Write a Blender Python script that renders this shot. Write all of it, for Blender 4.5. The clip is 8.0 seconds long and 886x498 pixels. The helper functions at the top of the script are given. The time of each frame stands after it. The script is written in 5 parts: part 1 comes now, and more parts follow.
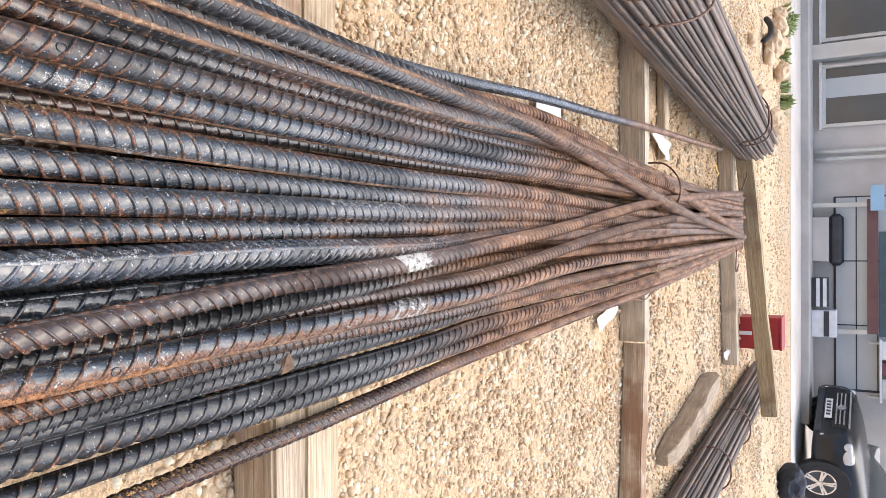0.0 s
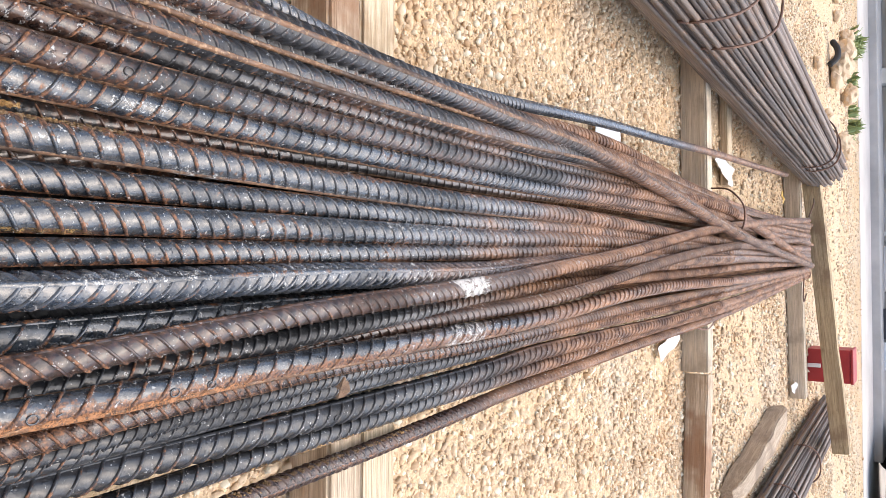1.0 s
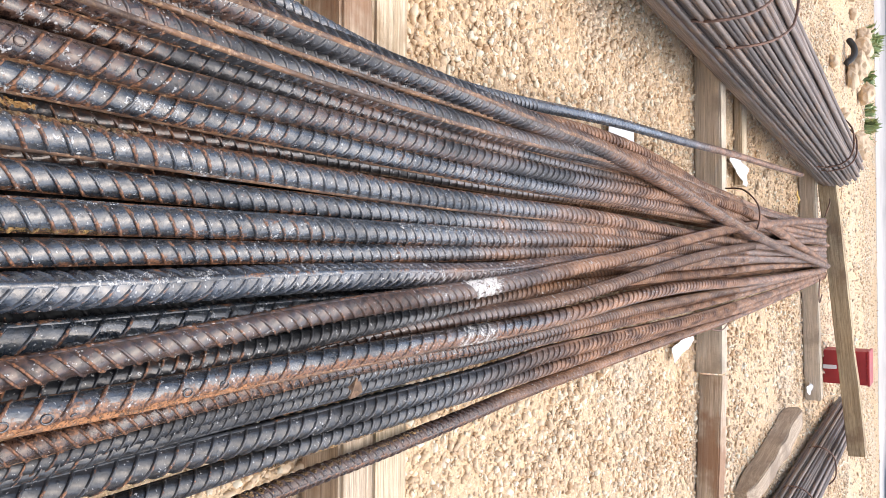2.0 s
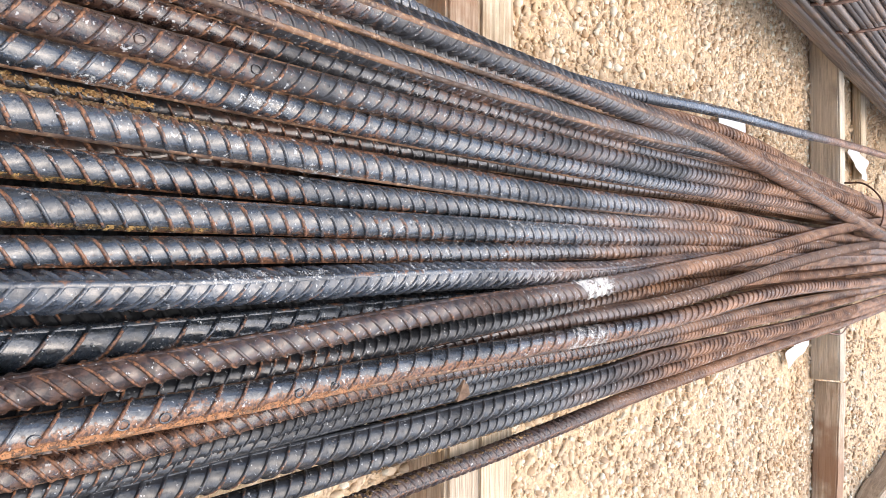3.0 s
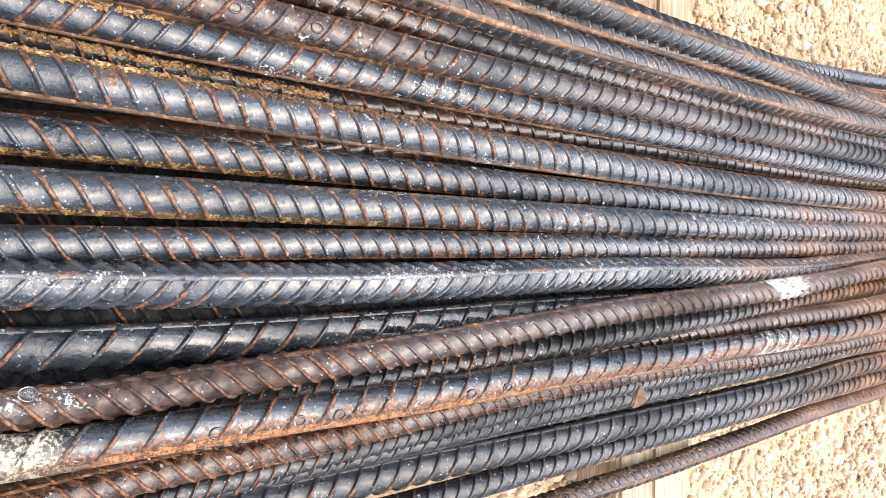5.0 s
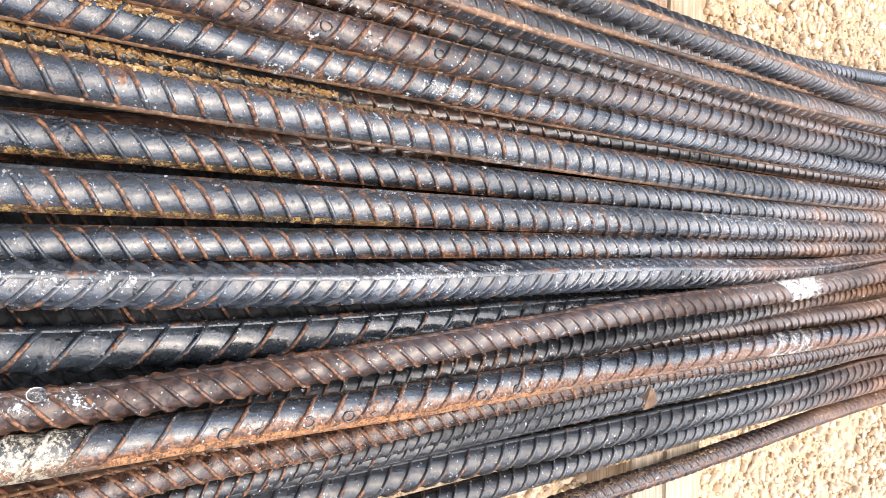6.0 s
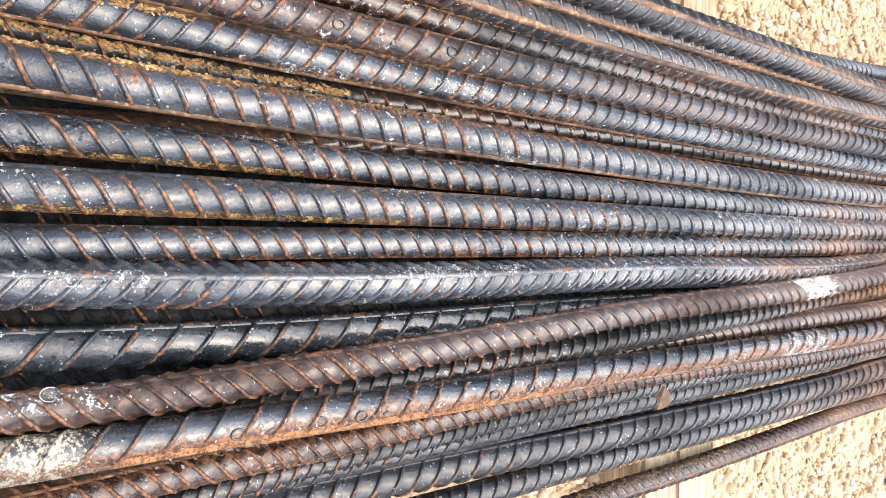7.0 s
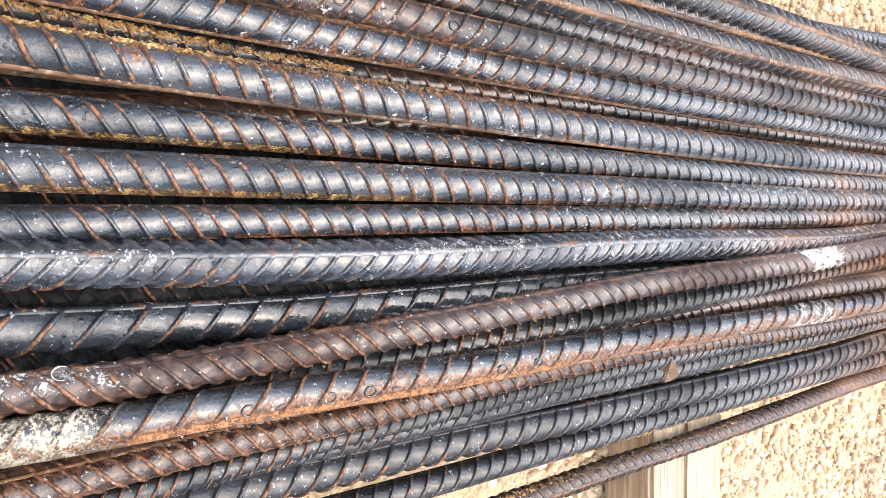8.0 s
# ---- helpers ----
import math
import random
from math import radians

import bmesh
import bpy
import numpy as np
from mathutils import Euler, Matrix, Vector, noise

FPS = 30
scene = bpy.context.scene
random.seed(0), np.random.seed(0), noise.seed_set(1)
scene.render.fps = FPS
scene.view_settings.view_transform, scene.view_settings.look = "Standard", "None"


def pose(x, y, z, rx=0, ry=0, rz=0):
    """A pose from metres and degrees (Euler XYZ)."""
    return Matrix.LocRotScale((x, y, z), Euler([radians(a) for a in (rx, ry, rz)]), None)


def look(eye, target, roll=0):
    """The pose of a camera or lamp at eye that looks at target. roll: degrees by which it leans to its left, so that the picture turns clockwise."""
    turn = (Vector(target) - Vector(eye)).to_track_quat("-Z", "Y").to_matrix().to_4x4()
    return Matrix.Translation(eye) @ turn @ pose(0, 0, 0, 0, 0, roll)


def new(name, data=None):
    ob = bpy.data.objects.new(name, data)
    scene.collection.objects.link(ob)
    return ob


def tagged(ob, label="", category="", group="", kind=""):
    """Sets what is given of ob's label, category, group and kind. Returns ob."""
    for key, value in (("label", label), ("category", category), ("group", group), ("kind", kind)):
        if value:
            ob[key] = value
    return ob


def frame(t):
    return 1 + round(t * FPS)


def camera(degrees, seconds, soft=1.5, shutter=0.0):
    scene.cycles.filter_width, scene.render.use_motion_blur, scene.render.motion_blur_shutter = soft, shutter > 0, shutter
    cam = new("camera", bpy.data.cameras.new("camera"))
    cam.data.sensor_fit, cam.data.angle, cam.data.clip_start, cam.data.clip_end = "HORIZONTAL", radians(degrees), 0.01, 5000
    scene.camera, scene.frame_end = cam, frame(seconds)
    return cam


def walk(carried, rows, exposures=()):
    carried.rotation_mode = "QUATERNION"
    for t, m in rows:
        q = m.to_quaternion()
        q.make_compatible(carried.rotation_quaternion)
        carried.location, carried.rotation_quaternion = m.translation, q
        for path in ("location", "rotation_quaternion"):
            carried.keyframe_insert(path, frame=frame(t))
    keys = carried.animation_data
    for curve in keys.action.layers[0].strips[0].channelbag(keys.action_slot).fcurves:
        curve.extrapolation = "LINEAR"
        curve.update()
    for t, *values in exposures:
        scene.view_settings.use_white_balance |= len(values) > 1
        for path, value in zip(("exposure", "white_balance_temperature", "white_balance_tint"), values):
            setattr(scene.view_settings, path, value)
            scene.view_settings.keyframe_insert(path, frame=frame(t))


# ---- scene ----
cam = camera(60.2, 8.0, 0.85)
# metres of the whole way, height of the first eye over the gravel, first tilt below the horizon
METRES, EYE, DOWN = 0.15, 0.80, 30.0
ROWS = [
    (0.0, 0.0, 0.0, 0.0, -0.0, 0.78, -0.29),
    (0.5, -0.0534, 0.0862, -0.0153, 3.29, 2.09, -0.62),
    (1.0, -0.027, 0.0989, -0.0248, 4.13, 2.77, -0.77),
    (2.5, -0.0245, 0.126, -0.0112, 7.11, 2.44, -1.15),
    (3.0, -0.2201, 0.3027, -0.0084, 11.72, 2.49, -1.22),
    (3.5, -0.3927, 0.4478, -0.005, 16.23, 2.39, -1.44),
    (4.0, -0.4828, 0.521, -0.0034, 19.6, 2.22, -1.64),
    (4.5, -0.4799, 0.5255, -0.0065, 21.7, 1.96, -1.84),
    (6.0, -0.5124, 0.5607, -0.0115, 23.13, 1.88, -2.01),
    (6.5, -0.5253, 0.5683, -0.0117, 23.56, 1.94, -2.05),
    (7.0, -0.5376, 0.5765, -0.0062, 23.86, 1.72, -1.98),
    (7.5, -0.5616, 0.5941, 0.0006, 24.18, 0.97, -1.54),
    (8.0, -0.5385, 0.5742, -0.0412, 24.27, 0.32, -0.97),
]
ca, sa = math.cos(radians(DOWN)), math.sin(radians(DOWN))
# the phone is held upright, so the picture's right side is up
BASE = Matrix(((0, 0, -1, 0), (sa, ca, 0, 0), (ca, -sa, 0, EYE), (0, 0, 0, 1)))
walk(cam, [(t, BASE @ pose(METRES * x, METRES * y, METRES * z, 90 + pitch, roll, yaw)) for t, x, y, z, yaw, pitch, roll in ROWS],
     exposures=[(0.0, 1.37, 6720, 10), (0.6, 1.46, 6720, 10), (2.5, 1.46, 6650, 10), (4.0, 1.81, 6780, 10), (8.0, 1.90, 6900, 10)])

# ---- light: a bright, thinly overcast sky ----
world = bpy.data.worlds.new("world")
scene.world = world
world.use_nodes = True
wn, wl = world.node_tree.nodes, world.node_tree.links
sky = wn.new("ShaderNodeTexSky")
sky.sky_type, sky.sun_disc = "NISHITA", False
sky.sun_elevation, sky.sun_rotation = radians(68), radians(22)
sky.air_density, sky.dust_density = 1.0, 2.5
wn["Background"].inputs["Strength"].default_value = 0.13
wl.new(sky.outputs["Color"], wn["Background"].inputs["Color"])
sun = new("sun", bpy.data.lights.new("sun", "SUN"))
sun.data.energy, sun.data.angle, sun.data.color = 1.2, radians(90), (1.0, 0.975, 0.93)
sun.matrix_world = look((1.6, 5.5, 11.5), (0, 1.5, 0))


# ---- materials ----
class Nodes:
    """Small wrapper that wires up one node material."""

    def __init__(self, name):
        self.mat = bpy.data.materials.new(name)
        self.mat.use_nodes = True
        self.tree = self.mat.node_tree
        self.bsdf = self.tree.nodes["Principled BSDF"]
        self.coord = self.add("ShaderNodeTexCoord").outputs["Object"]

    def add(self, kind):
        return self.tree.nodes.new(kind)

    def link(self, a, b):
        self.tree.links.new(a, b)

    def put(self, socket, value):
        if isinstance(value, bpy.types.NodeSocket):
            self.link(value, socket)
        elif isinstance(value, tuple) and len(value) == 3 and socket.type == "RGBA":
            socket.default_value = (*value, 1)
        else:
            socket.default_value = value

    def set(self, name, value):
        self.put(self.bsdf.inputs[name], value)

    def stretch(self, scale, turn=(0, 0, 0)):
        n = self.add("ShaderNodeMapping")
        n.inputs["Scale"].default_value = scale
        n.inputs["Rotation"].default_value = turn
        self.link(self.coord, n.inputs["Vector"])
        return n.outputs["Vector"]

    def noise(self, scale, detail=4.0, vector=None, rough=0.55):
        n = self.add("ShaderNodeTexNoise")
        self.link(vector or self.coord, n.inputs["Vector"])
        n.inputs["Scale"].default_value, n.inputs["Detail"].default_value, n.inputs["Roughness"].default_value = scale, detail, rough
        return n.outputs["Fac"]

    def voronoi(self, scale, out="Distance", vector=None):
        n = self.add("ShaderNodeTexVoronoi")
        self.link(vector or self.coord, n.inputs["Vector"])
        n.inputs["Scale"].default_value = scale
        return n.outputs[out]

    def ramp(self, value, low, high, a=0.0, b=1.0):
        n = self.add("ShaderNodeMapRange")
        n.interpolation_type = "SMOOTHSTEP"
        for key, v in (("Value", value), ("From Min", low), ("From Max", high), ("To Min", a), ("To Max", b)):
            self.put(n.inputs[key], v)
        return n.outputs["Result"]

    def math(self, kind, a, b=0.0):
        n = self.add("ShaderNodeMath")
        n.operation, n.use_clamp = kind, False
        self.put(n.inputs[0], a), self.put(n.inputs[1], b)
        return n.outputs[0]

    def mix(self, fac, a, b):
        n = self.add("ShaderNodeMix")
        n.data_type = "RGBA"
        self.put(n.inputs["Factor"], fac), self.put(n.inputs["A"], a), self.put(n.inputs["B"], b)
        return n.outputs["Result"]

    def attribute(self, name):
        n = self.add("ShaderNodeAttribute")
        n.attribute_name = name
        return n.outputs["Fac"]

    def island(self):
        return self.add("ShaderNodeNewGeometry").outputs["Random Per Island"]

    def random(self):
        return self.add("ShaderNodeObjectInfo").outputs["Random"]

    def bump(self, height, strength, distance):
        n = self.add("ShaderNodeBump")
        n.inputs["Strength"].default_value, n.inputs["Distance"].default_value = strength, distance
        self.link(height, n.inputs["Height"])
        self.link(n.outputs["Normal"], self.bsdf.inputs["Normal"])


def steel(name, tone, stain, rust, brown, wet, chalk=0.0, bleed=0.06, shine=1.0, dry=0.82, start=0.85):
    """Hot-rolled bar: mill scale with rust on the ribs, films of water near by, dry brown bloom farther along, cement specks."""
    n = Nodes(name)
    along = n.stretch((1.0, 0.28, 1.0))
    big = n.noise(9.0, 3.0, along)
    mid = n.noise(42.0, 5.0, along, 0.65)
    fleck = n.noise(120.0, 4.0, None, 0.7)
    fine = n.noise(330.0, 4.0)
    grain = n.noise(900.0, 2.0)
    rib, edge = n.attribute("rib"), n.attribute("edge")
    patchy = n.noise(23.0, 3.0)
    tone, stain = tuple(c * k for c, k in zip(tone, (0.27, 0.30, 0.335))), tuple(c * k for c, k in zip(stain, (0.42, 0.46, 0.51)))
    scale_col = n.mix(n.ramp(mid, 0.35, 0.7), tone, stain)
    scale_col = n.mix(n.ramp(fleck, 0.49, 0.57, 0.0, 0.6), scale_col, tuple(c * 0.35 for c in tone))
    # brown film over the scale
    film = n.ramp(n.math("ADD", big, n.math("MULTIPLY", fleck, 0.6)), 1.05 - 0.6 * brown, 1.15 - 0.6 * brown)
    col = n.mix(n.math("MULTIPLY", film, 0.85), scale_col, n.mix(n.ramp(fleck, 0.42, 0.6), (0.022, 0.011, 0.008), (0.082, 0.040, 0.025)))
    # orange rust, mostly on some of the ribs and along the seams
    place = n.add("ShaderNodeSeparateXYZ")
    n.link(n.coord, place.inputs[0])
    # the ribs rust most where the bars lie wet, and are rubbed bare farther along
    wetter = n.ramp(n.math("ADD", place.outputs["Y"], n.math("MULTIPLY", n.math("SUBTRACT", patchy, 0.5), 0.5)), 0.25, 0.80, 0.38, 0.06)
    col = n.mix(n.math("MULTIPLY", rib, n.ramp(place.outputs["Y"], 0.30, 0.80, 0.0, 0.55 * (1 - brown))), col, n.mix(n.ramp(fleck, 0.42, 0.60), (0.055, 0.052, 0.052), (0.15, 0.142, 0.138)))
    at_rib = n.math("MULTIPLY", n.math("ADD", n.math("MULTIPLY", rib, wetter), n.math("MULTIPLY", edge, 0.22)), n.ramp(patchy, 0.33, 0.56))
    at_rib = n.math("ADD", at_rib, n.math("MULTIPLY", n.attribute("flank"), bleed))
    hot = n.math("ADD", at_rib, n.math("ADD", n.math("MULTIPLY", mid, 0.55), n.math("MULTIPLY", fleck, 0.70)))
    spots = n.ramp(n.math("ADD", hot, n.math("MULTIPLY", big, 0.30)), 1.12 - 0.38 * rust, 1.24 - 0.38 * rust)
    rust_col = n.mix(n.ramp(fine, 0.40, 0.62), (0.050, 0.023, 0.014), (0.26, 0.115, 0.052))
    col = n.mix(n.math("MULTIPLY", spots, 0.9), col, rust_col)
    # dry bloom along the far part, with a ragged border
    far = n.ramp(n.math("ADD", place.outputs["Y"], n.math("MULTIPLY", n.math("SUBTRACT", big, 0.5), 1.6)), start, start + 0.65)
    dry_col = n.mix(n.ramp(mid, 0.35, 0.65), (0.105, 0.053, 0.033), (0.34, 0.180, 0.100))
    dry_col = n.mix(n.ramp(big, 0.58, 0.70, 0.0, 0.5), dry_col, (0.28, 0.135, 0.062))
    dry_col = n.mix(n.ramp(n.random(), 0.55, 0.95, 0.0, 0.5), dry_col, (0.12, 0.09, 0.076))
    col = n.mix(n.math("MULTIPLY", far, dry), col, dry_col)
    # cement specks
    speck = n.ramp(n.math("ADD", n.noise(135.0, 4.0, None, 0.7), n.math("MULTIPLY", big, 0.26)), 0.785 - 0.10 * chalk, 0.815 - 0.10 * chalk)
    dots = n.ramp(n.math("ADD", n.noise(260.0, 2.0), n.math("MULTIPLY", mid, 0.25)), 0.80, 0.84)
    if wet:
        speck = n.math("MAXIMUM", speck, n.math("MULTIPLY", dots, 0.8))
    col = n.mix(n.math("MULTIPLY", speck, 0.85), col, (0.48, 0.48, 0.47))
    n.set("Base Color", col)
    dull = n.math("MAXIMUM", n.math("MAXIMUM", n.math("MULTIPLY", spots, 0.7), n.math("MULTIPLY", far, 0.9)), speck)
    damp = n.math("MULTIPLY", n.ramp(n.math("ADD", n.noise(18.0, 3.0, along), n.math("MULTIPLY", fleck, 0.5)), 0.62, 0.76), n.math("SUBTRACT", 1.0, dull))
    # bare scale reflects strongly, rust and dust do not
    n.set("IOR", n.ramp(n.math("MAXIMUM", dull, n.math("MULTIPLY", film, 0.45)), 0.0, 1.0, 1.40 + 0.17 * shine, 1.40 + 0.02 * min(shine, 1.0)))
    n.set("Roughness", n.math("ADD", n.math("MULTIPLY", damp, -0.10 * wet), n.math("ADD", n.math("MULTIPLY", dull, 0.2), n.ramp(fleck, 0.46, 0.56, 0.50 - 0.25 * shine, 0.75 - 0.27 * shine))))
    n.set("Coat Weight", n.math("MULTIPLY", damp, wet))
    n.set("Coat Roughness", n.ramp(fine, 0.4, 0.6, 0.03, 0.12))
    drop = n.ramp(n.voronoi(190.0), 0.0, 0.42, 1.0, 0.0)
    drop = n.math("MULTIPLY", drop, n.ramp(n.noise(60.0, 2.0), 0.5, 0.6))
    relief = n.math("ADD", n.math("MULTIPLY", fleck, 1.1), n.math("ADD", n.math("MULTIPLY", drop, 1.1), n.math("MULTIPLY", fine, 0.4)))
    n.bump(n.math("ADD", relief, n.math("MULTIPLY", grain, 0.2)), 0.75, 0.0012)
    return n.mat


STEEL = {
    "scale": steel("blue_grey_mill_scale", (0.050, 0.057, 0.064), (0.10, 0.109, 0.118), 0.66, 0.14, 1.0, 0.12, 0.16, 1.15),
    "chalk": steel("chalk_streaked_scale", (0.060, 0.071, 0.086), (0.12, 0.137, 0.158), 0.36, 0.06, 0.95, 0.2, 0.0, 1.25),
    "crust": steel("ochre_crusted_scale", (0.055, 0.062, 0.070), (0.115, 0.124, 0.133), 0.62, 0.10, 1.0, 0.15, 0.40, 1.15),
    "darkscale": steel("sooty_scale", (0.026, 0.027, 0.030), (0.058, 0.057, 0.059), 0.46, 0.2, 0.6, 0.0, 0.06, 0.5),
    "clean": steel("clean_wet_scale", (0.050, 0.058, 0.067), (0.10, 0.112, 0.124), 0.40, 0.05, 1.0, 0.1, 0.0),
    "patch": steel("rust_patched_steel", (0.065, 0.072, 0.08), (0.14, 0.145, 0.15), 0.56, 0.08, 0.95, 0.1, 0.72),
    "brown": steel("brown_rusted_steel", (0.050, 0.036, 0.030), (0.09, 0.055, 0.042), 0.60, 0.9, 0.9, 0.0, 0.06, 0.5),
    "rusty": steel("orange_brown_rust", (0.055, 0.036, 0.028), (0.10, 0.06, 0.042), 0.92, 0.95, 0.6),
    "brownscale": steel("brownish_mill_scale", (0.042, 0.038, 0.038), (0.078, 0.070, 0.068), 0.52, 0.46, 0.8, 0.0, 0.06, 0.6),
    # base colour near black: the shade of the gaps is put into it
    "dark": steel("gap_shaded_mill_scale", (0.011, 0.012, 0.0135), (0.028, 0.029, 0.031), 0.10, 0.0, 0.0, -0.6, 0.03, -0.6),
    "rough": steel("dirty_rusted_steel", (0.075, 0.06, 0.055), (0.13, 0.105, 0.10), 0.45, 0.8, 0.3),
    "bluedry": steel("plain_blue_steel", (0.16, 0.175, 0.20), (0.26, 0.27, 0.29), 0.1, 0.05, 0.7, 0.0, 0.06, 1.0, 0.8, 1.9),
}


def paint_mat(name, col, wear, edge):
    """Brushed-on paint that thins out towards y = edge."""
    n = Nodes(name)
    place = n.add("ShaderNodeSeparateXYZ")
    n.link(n.coord, place.inputs[0])
    thin = n.ramp(place.outputs["Y"], edge - 0.07, edge, 0.0, 0.55)
    patch = n.math("ADD", n.noise(120, 5, None, 0.75), n.math("MULTIPLY", n.noise(480, 3), 0.4))
    worn = n.ramp(n.math("ADD", patch, thin), 0.84 - wear * 0.35, 1.08 - wear * 0.35)
    tint = n.mix(n.noise(60, 5), col, tuple(c * 0.7 for c in col))
    n.set("Base Color", tint)
    n.set("Alpha", n.math("SUBTRACT", 1.0, worn))
    n.set("Roughness", 0.55)
    n.bump(n.noise(300, 3), 0.5, 0.001)
    return n.mat


def thin_rod_mat():
    n = Nodes("weathered_thin_rod")
    r = n.random()
    streak = n.noise(60, 4, n.stretch((1, 0.08, 1)))
    col = n.mix(r, (0.060, 0.046, 0.040), (0.26, 0.20, 0.165))
    col = n.mix(n.ramp(n.noise(7, 4), 0.5, 0.7, 0, 0.6), col, (0.26, 0.155, 0.095))
    n.set("Base Color", n.mix(n.ramp(streak, 0.4, 0.7, 0, 0.5), col, (0.065, 0.05, 0.043)))
    n.set("Roughness", 0.55)
    n.set("Metallic", 0.15)
    n.bump(n.noise(500, 3), 0.3, 0.001)
    return n.mat


def wood_mat(name, pale, deep, stain, stain_amount=0.3):
    """Sawn softwood with the grain along local x."""
    n = Nodes(name)
    grain = n.noise(75, 6, n.stretch((0.04, 1.0, 1.0)), 0.75)
    fibre = n.noise(380, 4, n.stretch((0.025, 1.0, 1.0)))
    col = n.mix(n.ramp(grain, 0.42, 0.60), deep, pale)
    col = n.mix(n.ramp(fibre, 0.5, 0.68, 0, 0.7), col, tuple(c * 0.6 for c in deep))
    blot = n.ramp(n.noise(6, 5), 0.62 - stain_amount * 0.4, 0.78 - stain_amount * 0.4)
    n.set("Base Color", n.mix(n.math("MULTIPLY", blot, 0.8), col, stain))
    n.set("Roughness", 0.8)
    n.bump(n.math("ADD", grain, n.math("MULTIPLY", fibre, 0.6)), 0.9, 0.006)
    return n.mat


def gravel_mat(name, island):
    n = Nodes(name)
    fine = n.noise(160, 5)
    if island:
        r = n.island()
        col = n.mix(r, (0.453, 0.327, 0.203), (0.762, 0.603, 0.424))
        col = n.mix(n.ramp(r, 0.90, 0.93, 0, 0.8), col, (0.371, 0.223, 0.107))
        col = n.mix(n.ramp(n.math("FRACT", n.math("MULTIPLY", r, 17.3)), 0.80, 0.84, 0, 0.8), col, (0.740, 0.712, 0.572))
        col = n.mix(n.ramp(n.math("FRACT", n.math("MULTIPLY", r, 31.7)), 0.88, 0.90, 0, 0.45), col, (0.433, 0.352, 0.269))
        col = n.mix(n.ramp(fine, 0.4, 0.75, 0, 0.35), col, (0.371, 0.246, 0.139))
        n.bump(fine, 0.5, 0.002)
    else:
        patch = n.noise(1.1, 5)
        col = n.mix(n.ramp(fine, 0.3, 0.7), (0.515, 0.366, 0.220), (0.700, 0.522, 0.342))
        col = n.mix(n.ramp(patch, 0.45, 0.65, 0, 0.6), col, (0.680, 0.494, 0.303))
        col = n.mix(n.ramp(n.voronoi(70), 0.1, 0.5), n.mix(n.voronoi(70, "Color"), (0.515, 0.352, 0.190), (0.721, 0.541, 0.347)), col)
        n.bump(n.math("SUBTRACT", fine, n.voronoi(55)), 0.8, 0.012)
    wide = n.ramp(n.noise(2.3, 3), 0.5, 0.66, 0, 0.35)
    # greyer, dustier ground in places
    col = n.mix(n.ramp(n.noise(1.4, 4), 0.50, 0.62, 0, 0.28), col, (0.64, 0.555, 0.45))
    n.set("Base Color", n.mix(wide, col, (0.618, 0.409, 0.225)))
    n.set("Roughness", 0.9)
    return n.mat


def plain_mat(name, col, rough=0.6, metal=0.0, vary=0.25, scale=8.0, bump=0.15):
    n = Nodes(name)
    v = n.noise(scale, 5)
    n.set("Base Color", n.mix(n.ramp(v, 0.3, 0.7), tuple(c * (1 - vary) for c in col), tuple(min(1, c * (1 + vary * 0.5)) for c in col)))
    n.set("Roughness", rough)
    n.set("Metallic", metal)
    if bump:
        n.bump(n.noise(scale * 25, 3), bump, 0.004)
    return n.mat


def glass_mat():
    n = Nodes("dark_shop_glass")
    n.set("Base Color", n.mix(n.noise(2, 3), (0.05, 0.06, 0.065), (0.10, 0.115, 0.12)))
    n.set("Roughness", 0.06)
    n.set("Specular IOR Level", 0.8)
    return n.mat


def leaf_mat(name, a, b):
    n = Nodes(name)
    n.set("Base Color", n.mix(n.island(), a, b))
    n.set("Roughness", 0.6)
    return n.mat


PAINT_WHITE, PAINT_SMEAR, PAINT_CREAM = paint_mat("white_paint", (0.66, 0.63, 0.59), 0.5, 1.05), paint_mat("smeared_white_paint", (0.55, 0.53, 0.5), 0.85, 1.09), paint_mat("cream_paint", (0.50, 0.45, 0.35), 0.75, 0.2)
RUST_FILM, OCHRE_FILM = paint_mat("orange_rust_film", (0.40, 0.185, 0.080), 0.72, 0.62), paint_mat("ochre_film", (0.34, 0.205, 0.070), 0.85, 0.45)
PAINT_CEMENT = paint_mat("cement_splash", (0.60, 0.60, 0.58), 1.06, 9.0)


def crust_mat(name, low, high, bright):
    """Flaky rust and dried dirt."""
    n = Nodes(name)
    col = n.mix(n.ramp(n.noise(55, 5, n.stretch((1.0, 0.35, 1.0)), 0.7), 0.36, 0.62), low, high)
    col = n.mix(n.ramp(n.noise(210, 4), 0.52, 0.66, 0, 0.75), col, bright)
    n.set("Base Color", n.mix(n.ramp(n.noise(17, 4, n.stretch((1.0, 0.3, 1.0))), 0.48, 0.62, 0, 0.8), col, tuple(c * 0.35 for c in low)))
    n.set("Roughness", n.ramp(n.noise(90, 3), 0.4, 0.6, 0.38, 0.75))
    n.bump(n.noise(260, 4), 0.6, 0.0012)
    return n.mat


